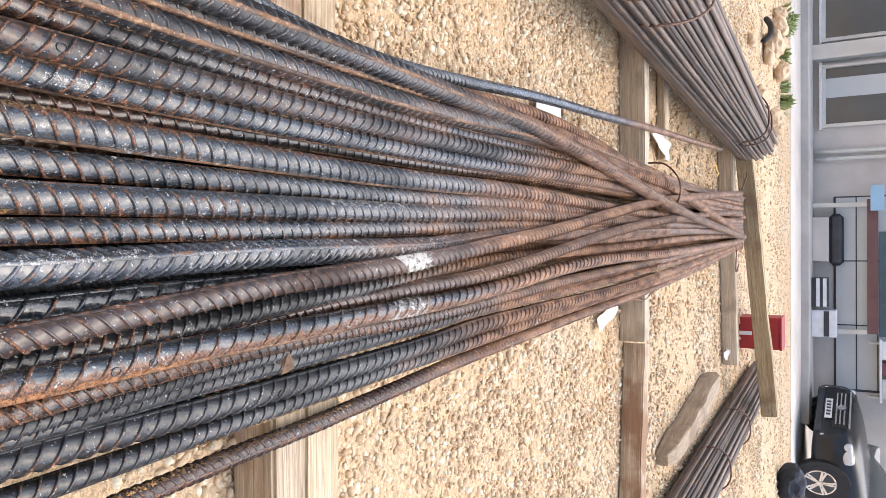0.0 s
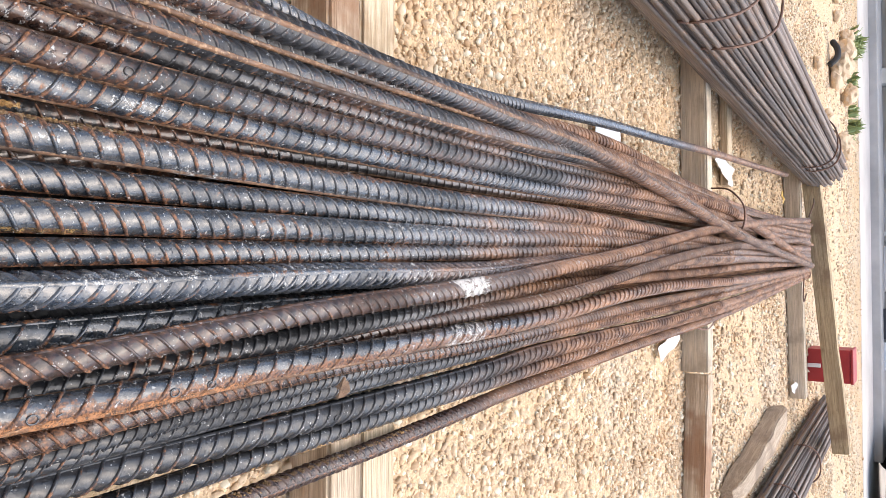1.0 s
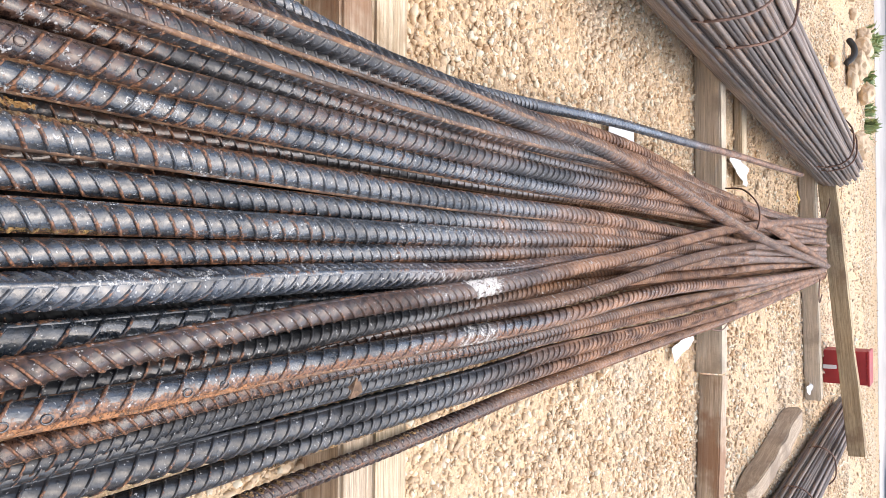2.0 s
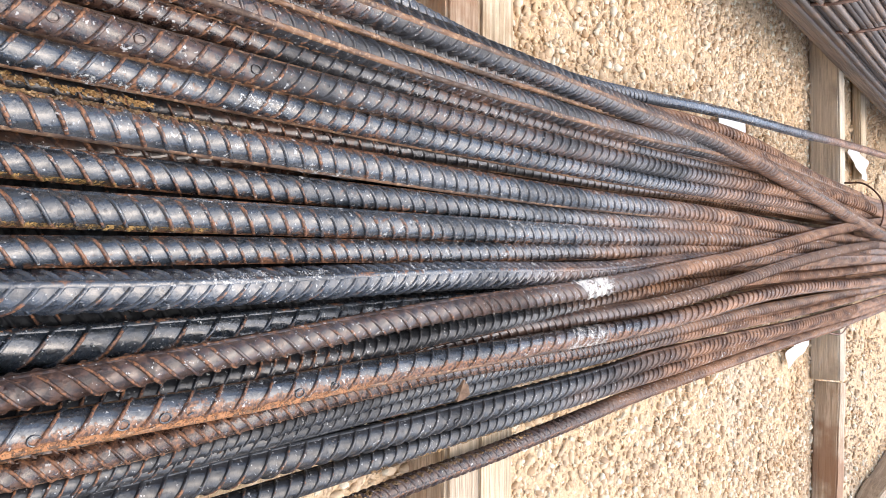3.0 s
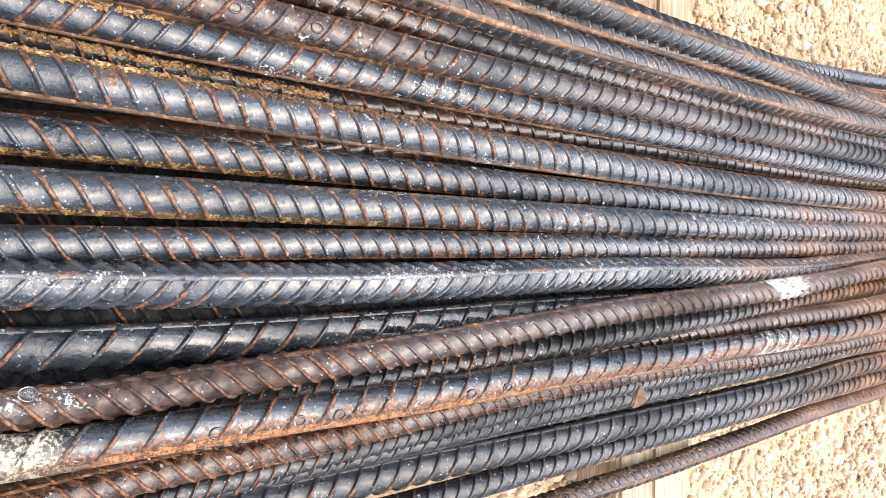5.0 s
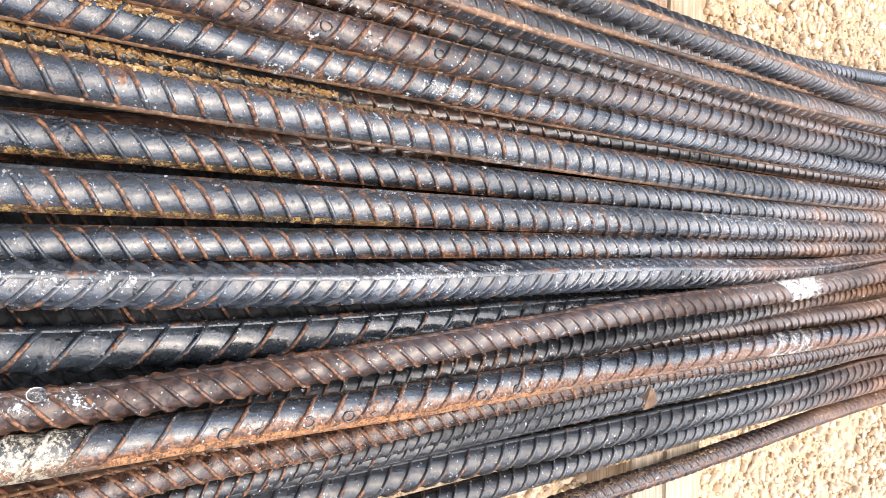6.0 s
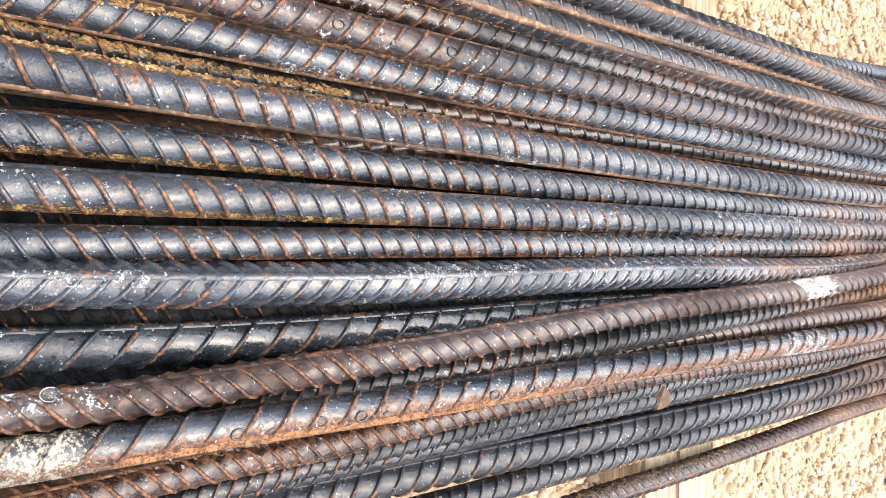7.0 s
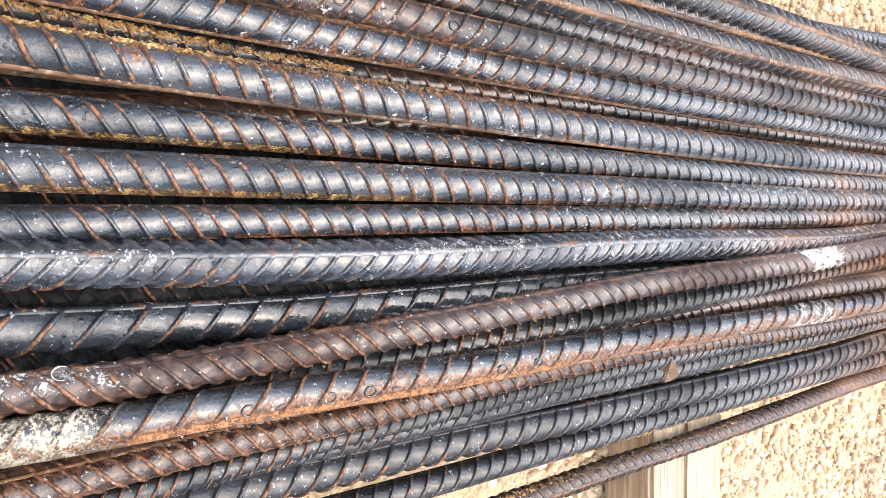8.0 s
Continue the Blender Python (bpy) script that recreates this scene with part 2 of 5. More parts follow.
SEAM = crust_mat("rusted_seam", (0.075, 0.042, 0.028), (0.20, 0.105, 0.055), (0.42, 0.27, 0.155))
CRUST = crust_mat("ochre_rust_crust", (0.16, 0.085, 0.030), (0.36, 0.205, 0.075), (0.58, 0.40, 0.19))
ROD = thin_rod_mat()
WOOD_GREY = wood_mat("grey_weathered_timber", (0.66, 0.565, 0.43), (0.50, 0.42, 0.315), (0.33, 0.27, 0.20), 0.2)
WOOD_OLD = wood_mat("old_brown_grey_timber", (0.47, 0.37, 0.265), (0.33, 0.25, 0.175), (0.22, 0.16, 0.11), 0.3)
WOOD_PALE = wood_mat("pale_sawn_timber", (0.74, 0.62, 0.45), (0.52, 0.40, 0.26), (0.34, 0.22, 0.12), 0.2)
WOOD_RUST = wood_mat("rust_stained_timber", (0.62, 0.51, 0.38), (0.42, 0.32, 0.22), (0.28, 0.145, 0.075), 0.42)
WOOD_BEAM = wood_mat("honey_brown_timber", (0.50, 0.39, 0.235), (0.33, 0.24, 0.135), (0.24, 0.16, 0.09), 0.25)
STONE, GROUND = gravel_mat("crushed_limestone", True), gravel_mat("limestone_fines", False)
WIRE = plain_mat("rusty_tie_wire", (0.15, 0.082, 0.055), 0.6, 0.3, 0.4, 40)
CONCRETE = plain_mat("pale_concrete", (0.66, 0.61, 0.56), 0.9, 0, 0.15, 1.2, 0.3)
WALL = plain_mat("grey_render", (0.62, 0.57, 0.525), 0.85, 0, 0.15, 1.5, 0.2)
PANEL = plain_mat("pale_blue_tile", (0.56, 0.58, 0.58), 0.4, 0, 0.08, 1.0, 0.0)
FRAME = plain_mat("aluminium_frame", (0.62, 0.61, 0.58), 0.4, 0.4, 0.1, 3)
DARK = plain_mat("dark_grey_plastic", (0.045, 0.047, 0.055), 0.5, 0, 0.3, 5)
BLACK = plain_mat("black_rubber", (0.02, 0.02, 0.022), 0.75, 0, 0.3, 12)
WHITE = plain_mat("white_sheet", (0.80, 0.80, 0.80), 0.7, 0, 0.08, 12, 0.2)
RED = plain_mat("red_painted_metal", (0.34, 0.022, 0.028), 0.5, 0, 0.15, 8)
MAROON = plain_mat("maroon_board", (0.16, 0.075, 0.07), 0.6, 0, 0.2, 4)
TEAL = plain_mat("dark_teal_board", (0.06, 0.10, 0.12), 0.6, 0, 0.2, 4)
BLUE = plain_mat("pale_blue_sign", (0.35, 0.55, 0.72), 0.4, 0, 0.1, 4)
GREEN = plain_mat("bright_green_plastic", (0.10, 0.55, 0.08), 0.4, 0, 0.1, 10)
YELLOW = plain_mat("ochre_scrap", (0.55, 0.36, 0.08), 0.7, 0, 0.3, 30)
CARPAINT = plain_mat("dark_grey_car_paint", (0.022, 0.024, 0.027), 0.25, 0.3, 0.1, 3, 0.0)
CHROME = plain_mat("bright_metal", (0.65, 0.66, 0.68), 0.22, 0.9, 0.1, 10, 0.0)
LENS = plain_mat("clear_lamp_glass", (0.62, 0.64, 0.66), 0.1, 0.2, 0.15, 14, 0.0)
GLASS = glass_mat()
LEAF_GREEN = leaf_mat("weed_green", (0.20, 0.28, 0.11), (0.38, 0.44, 0.21))
LEAF_DRY = plain_mat("dry_brown_leaf", (0.16, 0.095, 0.055), 0.75, 0, 0.35, 90, 0.4)


# ---- mesh helpers ----
def part(name, bm, material, parent=None, label=""):
    """Links a bmesh as one mesh object under a thing or part."""
    me = bpy.data.meshes.new(name)
    bm.to_mesh(me)
    bm.free()
    return part_mesh(name, me, material, parent, label)


def part_mesh(name, me, material, parent=None, label=""):
    if not me.materials:
        me.materials.append(material)
    ob = new(name, me)
    if parent:
        ob.parent = parent
    if label:
        tagged(ob, label)
    return ob


def box(x0, x1, y0, y1, z0, z1, bevel=0.0, segments=2):
    bm = bmesh.new()
    bmesh.ops.create_cube(bm, size=1.0)
    for v in bm.verts:
        v.co = Vector((x0 if v.co.x < 0 else x1, y0 if v.co.y < 0 else y1, z0 if v.co.z < 0 else z1))
    if bevel:
        bmesh.ops.bevel(bm, geom=bm.edges[:], offset=bevel, segments=segments, affect="EDGES", profile=0.5)
    return bm


def disc(radius, depth, sides=28, bevel=0.0):
    """A short cylinder about local y."""
    bm = bmesh.new()
    bmesh.ops.create_cone(bm, cap_ends=True, segments=sides, radius1=radius, radius2=radius, depth=depth,
                          matrix=Matrix.Rotation(radians(90), 4, "X"))
    if bevel:
        rims = [e for e in bm.edges if len(e.link_faces) == 2 and any(len(f.verts) > 4 for f in e.link_faces)]
        bmesh.ops.bevel(bm, geom=rims, offset=bevel, segments=2, affect="EDGES")
    return bm


def empty(name, m, label, category, group=""):
    ob = new(name)
    ob.empty_display_size = 0.05
    ob.matrix_world = m
    return tagged(ob, label, category, group)


def grid_mesh(name, verts, rows, cols, closed=True, caps=True):
    """A mesh from rows of cols points each; closed joins each row's ends."""
    me = bpy.data.meshes.new(name)
    faces = []
    span = cols if closed else cols - 1
    for i in range(rows - 1):
        a, b = i * cols, (i + 1) * cols
        for j in range(span):
            k = (j + 1) % cols
            faces.append((a + j, a + k, b + k, b + j))
    if caps and closed:
        faces.append(tuple(range(cols - 1, -1, -1)))
        faces.append(tuple(range((rows - 1) * cols, rows * cols)))
    me.from_pydata(verts, [], faces)
    me.polygons.foreach_set("use_smooth", [True] * len(faces))
    return me


def spline(points, ys):
    """Natural cubic through points that run along y: x and z at each of ys."""
    p = np.array(points, float)
    t, n = p[:, 1], len(points)
    h = np.diff(t)
    a = np.eye(n)
    b = np.zeros((n, 2))
    for i in range(1, n - 1):
        a[i, i - 1:i + 2] = h[i - 1], 2 * (h[i - 1] + h[i]), h[i]
        b[i] = 6 * ((p[i + 1, ::2] - p[i, ::2]) / h[i] - (p[i, ::2] - p[i - 1, ::2]) / h[i - 1])
    m = np.linalg.solve(a, b)
    k = np.clip(np.searchsorted(t, ys) - 1, 0, n - 2)
    u, w, hk = (ys - t[k])[:, None], (t[k + 1] - ys)[:, None], h[k][:, None]
    v = (m[k] * w ** 3 + m[k + 1] * u ** 3) / (6 * hk) + (p[k, ::2] / hk - m[k] * hk / 6) * w + (p[k + 1, ::2] / hk - m[k + 1] * hk / 6) * u
    return np.column_stack([v[:, 0], ys, v[:, 1]])


def sweep(name, points, radius, sides=8, taper=None):
    """A smooth tube through points."""
    p = np.array(points, float)
    d = np.gradient(p, axis=0)
    d /= np.linalg.norm(d, axis=1)[:, None]
    ref = np.array((0.0, 0.0, 1.0)) if abs(d[:, 2]).mean() < 0.8 else np.array((1.0, 0.0, 0.0))
    side = np.cross(d, ref)
    side /= np.linalg.norm(side, axis=1)[:, None] + 1e-9
    up = np.cross(side, d)
    ang = np.linspace(0, 2 * np.pi, sides, endpoint=False)
    r = radius * (np.ones(len(p)) if taper is None else np.array(taper))
    v = p[:, None] + r[:, None, None] * (np.cos(ang)[None, :, None] * side[:, None] + np.sin(ang)[None, :, None] * up[:, None])
    return grid_mesh(name, v.reshape(-1, 3).tolist(), len(p), sides)


def wander(points, steps=10):
    """A denser, smooth line through a few points (Catmull-Rom)."""
    p = [Vector(q) for q in points]
    p = [p[0] * 2 - p[1]] + p + [p[-1] * 2 - p[-2]]
    out = []
    for i in range(1, len(p) - 2):
        for s in range(steps):
            t = s / steps
            out.append(0.5 * (2 * p[i] + (p[i + 1] - p[i - 1]) * t + (2 * p[i - 1] - 5 * p[i] + 4 * p[i + 1] - p[i + 2]) * t * t
                              + (3 * p[i] - p[i - 1] - 3 * p[i + 1] + p[i + 2]) * t ** 3))
    return out + [p[-2]]


PHI = np.radians([-90, -83, -77, -58, -36, -12, 12, 36, 58, 77, 83, 90, 97, 103, 122, 144, 168, 192, 216, 238, 257, 263])


def bar_shape(radius, phase, slant, points, y0, y1, ribs=(0.0, 2.6), grow=0.0, rise=0.185, pitch=1.30, lean=0.66):
    """Points of a deformed reinforcing bar along the line through points: two seams and slanted crescent ribs between them."""
    pitch *= radius
    rng = random.Random(int(radius * 1e6) + phase)
    w = 1.3 * radius / pitch
    prof = tuple((0.72 + w * u, h) for u, h in ((-0.5, 0.0), (-0.18, 0.0), (-0.13, 0.10), (-0.080, 0.90), (0.0, 1.0), (0.075, 0.88), (0.125, 0.08)))
    ss, hh = [], []
    y = y0
    while y < y1:
        if ribs[0] < y < ribs[1]:
            step = pitch * rng.uniform(0.96, 1.04)
            tall = rng.uniform(0.82, 1.08)
            for u, h in prof:
                ss.append(y + u * step), hh.append(h * tall)
            y += step
        else:
            ss.append(y), hh.append(0.0)
            y += 0.03
    ss.append(y1), hh.append(0.0)
    ss, hh = np.array(ss), np.array(hh)
    # slanted rings: each half leans from seam to seam
    lean = slant * radius * lean * np.arcsin(np.clip(np.sin(PHI), -1, 1))
    fade = np.clip((ss - y0) / 0.06, 0, 1) * np.clip((y1 - ss) / 0.06, 0, 1)
    yy = np.clip(ss[:, None] + lean[None, :] * fade[:, None], y0, y1)
    c = spline(points, yy.ravel())
    d = spline(points, yy.ravel() + 0.004) - c
    d /= np.linalg.norm(d, axis=1)[:, None]
    side = np.cross(d, (0.0, 0.0, 1.0))
    side /= np.linalg.norm(side, axis=1)[:, None]
    up = np.cross(side, d)
    seam = np.isclose(np.abs(np.cos(PHI)), 0.0, atol=0.13).astype(float)
    crest = np.clip(np.abs(np.cos(PHI)) * 1.9 - 0.25, 0, 1) ** 0.6
    rib = hh[:, None] * crest[None, :]
    r = radius * (0.945 + rise * rib + 0.10 * seam[None, :]) + grow
    a = (PHI + radians(phase) - np.pi / 2)[None, :] + 0 * yy
    v = c + (r * np.sin(a)).reshape(-1, 1) * side + (r * np.cos(a)).reshape(-1, 1) * up
    off = np.abs((PHI - np.pi / 2 + np.pi) % (2 * np.pi) - np.pi)
    flank = np.exp(-(off / 0.85) ** 2)[None, :] + 0 * rib
    return v, rib, seam[None, :] + 0 * rib, flank


def bar_pieces(shape):
    """Sorts the faces of a bar into shank, ribs and seams, each a mesh of its own."""
    v, rib, edge, flank = shape
    rows, cols = rib.shape
    i, j = np.meshgrid(np.arange(rows - 1), np.arange(cols), indexing="ij")
    k = (j + 1) % cols
    quads = np.stack([i * cols + j, i * cols + k, (i + 1) * cols + k, (i + 1) * cols + j], -1).reshape(-1, 4)
    high = rib.ravel()[quads].max(1) > 0.2
    on_seam = edge.ravel()[quads].sum(1) > 1.5
    made = {}
    for name, pick in (("rebar", ~high & ~on_seam), ("rib", high & ~on_seam), ("seam", on_seam)):
        q = quads[pick]
        if not len(q):
            continue
        used, q = np.unique(q, return_inverse=True)
        faces = q.reshape(-1, 4).tolist()
        if name == "rebar":
            where = {int(u): n for n, u in enumerate(used)}
            for row in (list(range(cols - 1, -1, -1)), [(rows - 1) * cols + c for c in range(cols)]):
                faces.append(tuple(where[u] for u in row if u in where))
        me = bpy.data.meshes.new(name)
        me.from_pydata(v[used].tolist(), [], faces)
        me.polygons.foreach_set("use_smooth", [True] * len(faces))
        for key, val in (("rib", rib), ("edge", edge), ("flank", flank)):
            me.attributes.new(key, "FLOAT", "POINT").data.foreach_set("value", val.ravel()[used].astype(np.float32))
        made[name] = me
    return made


STEEL_WORDS = {
    "scale": "blue-grey ribbed steel bar with wet mill scale and rust-tipped ribs",
    "chalk": "blue-grey ribbed steel bar streaked with white chalky deposits",
    "crust": "blue-grey ribbed steel bar with an ochre rust crust along one side",
    "darkscale": "sooty dark ribbed steel bar with brown-tipped ribs",
    "clean": "wet blue-grey ribbed steel bar with widely spaced ribs",
    "patch": "grey ribbed steel bar with broad orange rust patches along one side",
    "brown": "brown rusted ribbed steel bar lying in the fanned bundle",
    "rusty": "orange-brown heavily rusted ribbed steel bar",
    "brownscale": "dull brown-grey ribbed steel bar in the fanned bundle",
    "dark": "ribbed steel bar lying low between the others, darkened with painted gap shade",
    "rough": "thin dirty ribbed steel bar lying on the timbers",
    "bluedry": "smooth-looking blue-grey steel bar splayed away from the bundle",
}


def rebar(radius, phase, slant, kind, points, rusty_seam=False, **shape):
    y0, y1 = points[0][1], points[-1][1]
    if kind == "rough":
        shape["rise"] = 0.26
    made = bar_pieces(bar_shape(radius, phase, slant, points, y0, y1, **shape))
    ob = part_mesh("rebar", made["rebar"], STEEL[kind])
    part_mesh("ribs", made["rib"], STEEL[kind], ob)
    part_mesh("seams", made["seam"], SEAM if rusty_seam or kind in ("crust", "patch", "brownscale", "rusty") else STEEL[kind], ob)
    tagged(ob, STEEL_WORDS[kind], "steel bar", "fanned steel bars")
    return ob, (radius, phase, slant, points, shape)


def painted(bar, y0, y1, material, label, turn=None, wide=40):
    """A worn band of paint or a splash on a bar; turn, wide: the middle and half width of the sector that it covers."""
    ob, (radius, phase, slant, points, shape) = bar
    v, rib, edge, flank = bar_shape(radius, phase, slant, points, points[0][1], points[-1][1], grow=0.0003, **shape)
    rows = v.reshape(rib.shape + (3,))
    rows = rows[(rows[:, :, 1].mean(1) > y0) & (rows[:, :, 1].mean(1) < y1)]
    if turn is not None:
        off = (np.degrees(PHI) + phase - 90 - turn + 180) % 360 - 180
        pick = np.argsort(off)
        rows = rows[:, pick[np.abs(off[pick]) < wide]]
    part_mesh("paint_mark", grid_mesh("paint_mark", rows.reshape(-1, 3).tolist(), len(rows), rows.shape[1], turn is None, False), material, ob, label)


def crusted(bar, y0, y1, turn, count, seed, material, label):
    """Loose flakes of rust and dirt along one side of a bar."""
    ob, (radius, phase, slant, points, shape) = bar
    rng = random.Random(seed)
    vs, fs = [], []
    for _ in range(count):
        y = y0 + (y1 - y0) * rng.random() ** 1.3
        c = Vector(spline(points, np.array([y]))[0])
        a = radians(turn + rng.gauss(0, 9))
        o = c + Vector((math.sin(a), 0, math.cos(a))) * radius * rng.uniform(0.93, 1.05)
        l, w, h = rng.uniform(0.0008, 0.0036), rng.uniform(0.0006, 0.0017), rng.uniform(0.0003, 0.0010)
        q = Euler((rng.uniform(-0.5, 0.5), rng.uniform(-0.5, 0.5) + a, rng.uniform(-0.5, 0.5))).to_matrix()
        b = len(vs)
        for k in range(6):
            g = math.pi * k / 3
            f = rng.uniform(0.7, 1.15)
            vs.append(o + q @ Vector((w * f * math.cos(g), l * f * math.sin(g), -h)))
        for k in range(6):
            vs.append(o + q @ ((Vector(vs[b + k]) - o) @ q * 0.7 + Vector((0, 0, 1.7 * h))))
        fs += [(b + k, b + (k + 1) % 6, b + 6 + (k + 1) % 6, b + 6 + k) for k in range(6)] + [tuple(range(b + 6, b + 12))]
    me = bpy.data.meshes.new("crust")
    me.from_pydata([tuple(v) for v in vs], [], fs)
    tagged(part_mesh("crust", me, material, ob, label), kind="stuff")


def stamp(bar, y, turn, size, stroke=False):
    """A small raised mill mark on a bar: a plain ring or a short stroke."""
    ob, (radius, phase, slant, points, shape) = bar
    c = Vector(spline(points, np.array([y]))[0])
    a = radians(turn)
    up = Vector((math.sin(a), 0, math.cos(a)))
    side = up.cross(Vector((0, 1, 0))).normalized()
    o = c + up * (radius * 0.955)
    if stroke:
        ring = [o + Vector((0, size * (t - 0.5), 0)) + side * size * 0.4 * (t - 0.5) for t in (0, 0.33, 0.67, 1)]
    else:
        ring = [o + Vector((0, size * math.cos(g), 0)) + side * size * 0.8 * math.sin(g) for g in [2 * math.pi * i / 16 for i in range(17)]]
    part_mesh("stamped_mark", sweep("stamped_mark", ring, 0.0009, 5), ob.data.materials[0], ob)


# ---- the fanned bundle of ribbed bars ----
bar_a = rebar(0.0152, -98, -1, "crust", [(-0.1125, -0.750, 0.1370), (-0.1195, 0.086, 0.1420), (-0.1179, 0.229, 0.1430), (-0.1187, 0.419, 0.1490), (-0.1193, 0.706, 0.1580), (-0.1259, 1.083, 0.1650), (-0.1333, 1.307, 0.1670), (-0.1369, 1.710, 0.1680), (-0.1440, 2.441, 0.1630), (-0.2090, 4.265, 0.1460)], lean=0.58)
bar_b = rebar(0.0130, 105, 1, "scale", [(-0.0517, -0.750, 0.1300), (-0.0787, 0.087, 0.1360), (-0.0817, 0.231, 0.1370), (-0.0851, 0.424, 0.1430), (-0.0902, 0.714, 0.1520), (-0.0989, 1.095, 0.1590), (-0.1085, 1.320, 0.1610), (-0.1164, 1.728, 0.1620), (-0.1330, 2.465, 0.1570), (-0.1910, 4.307, 0.1400)], pitch=1.43, lean=0.74)
bar_c = rebar(0.0147, 105, 1, "scale", [(-0.0309, -0.750, 0.1340), (-0.0429, 0.087, 0.1400), (-0.0473, 0.231, 0.1410), (-0.0534, 0.421, 0.1470), (-0.0629, 0.710, 0.1560), (-0.0754, 1.088, 0.1630), (-0.0868, 1.312, 0.1650), (-0.0983, 1.717, 0.1660), (-0.1180, 2.449, 0.1610), (-0.1760, 4.279, 0.1440)], pitch=1.32, lean=0.62)
bar_d = rebar(0.0120, 95, 1, "scale", [(0.0205, -0.750, 0.1310), (-0.0075, 0.088, 0.1370), (-0.0144, 0.232, 0.1380), (-0.0240, 0.424, 0.1440), (-0.0356, 0.714, 0.1530), (-0.0536, 1.095, 0.1600), (-0.0653, 1.319, 0.1620), (-0.0839, 1.725, 0.1630), (-0.1070, 2.461, 0.1580), (-0.1630, 4.300, 0.1410)], pitch=1.46, lean=0.66)
bar_e = rebar(0.0158, -25, 1, "chalk", [(0.0313, -0.750, 0.1340), (0.0173, 0.088, 0.1400), (0.0156, 0.232, 0.1410), (0.0091, 0.423, 0.1470), (-0.0068, 0.711, 0.1560), (-0.0224, 1.090, 0.1630), (-0.0447, 1.313, 0.1650), (-0.0635, 1.717, 0.1660), (-0.0930, 2.450, 0.1610), (-0.1530, 4.278, 0.1440)], pitch=1.12, lean=0.85)
bar_f = rebar(0.0165, -60, 1, "clean", [(0.0817, -0.750, 0.1020), (0.0627, 0.092, 0.1100), (0.0591, 0.243, 0.1110), (0.0481, 0.445, 0.1180), (0.0299, 0.748, 0.1270), (0.0026, 1.150, 0.1340), (-0.0380, 1.375, 0.1350), (-0.0530, 1.802, 0.1360), (-0.0850, 2.570, 0.1300), (-0.1550, 4.491, 0.1120)], pitch=1.75, lean=0.8)
bar_g = rebar(0.0136, 110, 1, "brown", [(0.1421, -0.750, 0.1210), (0.0991, 0.090, 0.1380), (0.0960, 0.156, 0.1400), (0.0884, 0.232, 0.1430), (0.0663, 0.417, 0.1570), (0.0314, 0.687, 0.1750), (0.0075, 0.944, 0.1880), (-0.0309, 1.256, 0.1930), (-0.0586, 1.483, 0.1940), (-0.1081, 1.828, 0.1930), (-0.1620, 2.217, 0.1910), (-0.2310, 2.856, 0.1860), (-0.3510, 4.225, 0.1530)], pitch=1.24, lean=0.92)
bar_h = rebar(0.0125, 60, -1, "darkscale", [(0.2207, -0.750, 0.1170), (0.1297, 0.092, 0.1240), (0.1147, 0.239, 0.1250), (0.0912, 0.436, 0.1310), (0.0767, 0.583, 0.1360), (0.0598, 0.732, 0.1410), (0.0347, 0.979, 0.1470), (0.0086, 1.215, 0.1480), (-0.0069, 1.448, 0.1500), (-0.0309, 1.967, 0.1480), (-0.0800, 2.892, 0.1420), (-0.1370, 4.391, 0.1270)])
bar_i = rebar(0.0144, 60, -1, "patch", [(0.1762, -0.750, 0.1420), (0.1292, 0.090, 0.1420), (0.1258, 0.156, 0.1420), (0.1206, 0.233, 0.1430), (0.1104, 0.423, 0.1490), (0.0994, 0.566, 0.1540), (0.0913, 0.711, 0.1580), (0.0768, 0.949, 0.1640), (0.0696, 1.088, 0.1650), (0.0516, 1.312, 0.1670), (0.0131, 1.713, 0.1680), (-0.0190, 2.442, 0.1630), (-0.1080, 4.263, 0.1460)], pitch=1.85, lean=0.8)
bar_j = rebar(0.0121, 100, 1, "brown", [(0.2810, -0.750, 0.0920), (0.1190, 0.429, 0.1150), (0.0950, 0.598, 0.1210), (0.0700, 0.777, 0.1340), (0.0580, 0.886, 0.1460), (0.0460, 1.017, 0.1570), (0.0330, 1.176, 0.1690), (0.0200, 1.286, 0.1790), (-0.0110, 1.503, 0.1860), (-0.0600, 1.842, 0.1890), (-0.1160, 2.337, 0.1900), (-0.1840, 3.200, 0.1730), (-0.2580, 4.252, 0.1480)])
bar_k = rebar(0.0122, 100, 1, "rusty", [(0.1898, -0.750, 0.1160), (0.1708, 0.093, 0.1160), (0.1630, 0.162, 0.1160), (0.1539, 0.243, 0.1170), (0.1466, 0.338, 0.1200), (0.1344, 0.442, 0.1240), (0.1190, 0.592, 0.1280), (0.1069, 0.743, 0.1330), (0.0977, 1.047, 0.1390), (0.0750, 1.366, 0.1410), (0.0460, 1.787, 0.1420), (0.0050, 2.546, 0.1360), (-0.1250, 4.448, 0.1190)], pitch=1.22, lean=0.8)
bar_l = rebar(0.0099, 100, -1, "darkscale", [(0.2970, -0.750, 0.0870), (0.1760, 0.247, 0.1070), (0.1640, 0.344, 0.1110), (0.1530, 0.450, 0.1150), (0.1370, 0.602, 0.1190), (0.1230, 0.756, 0.1230), (0.1030, 1.012, 0.1280), (0.0920, 1.160, 0.1300), (0.0780, 1.386, 0.1320), (0.0630, 1.638, 0.1320), (0.0400, 2.025, 0.1310), (0.0070, 2.586, 0.1260), (-0.1120, 4.517, 0.1080)])
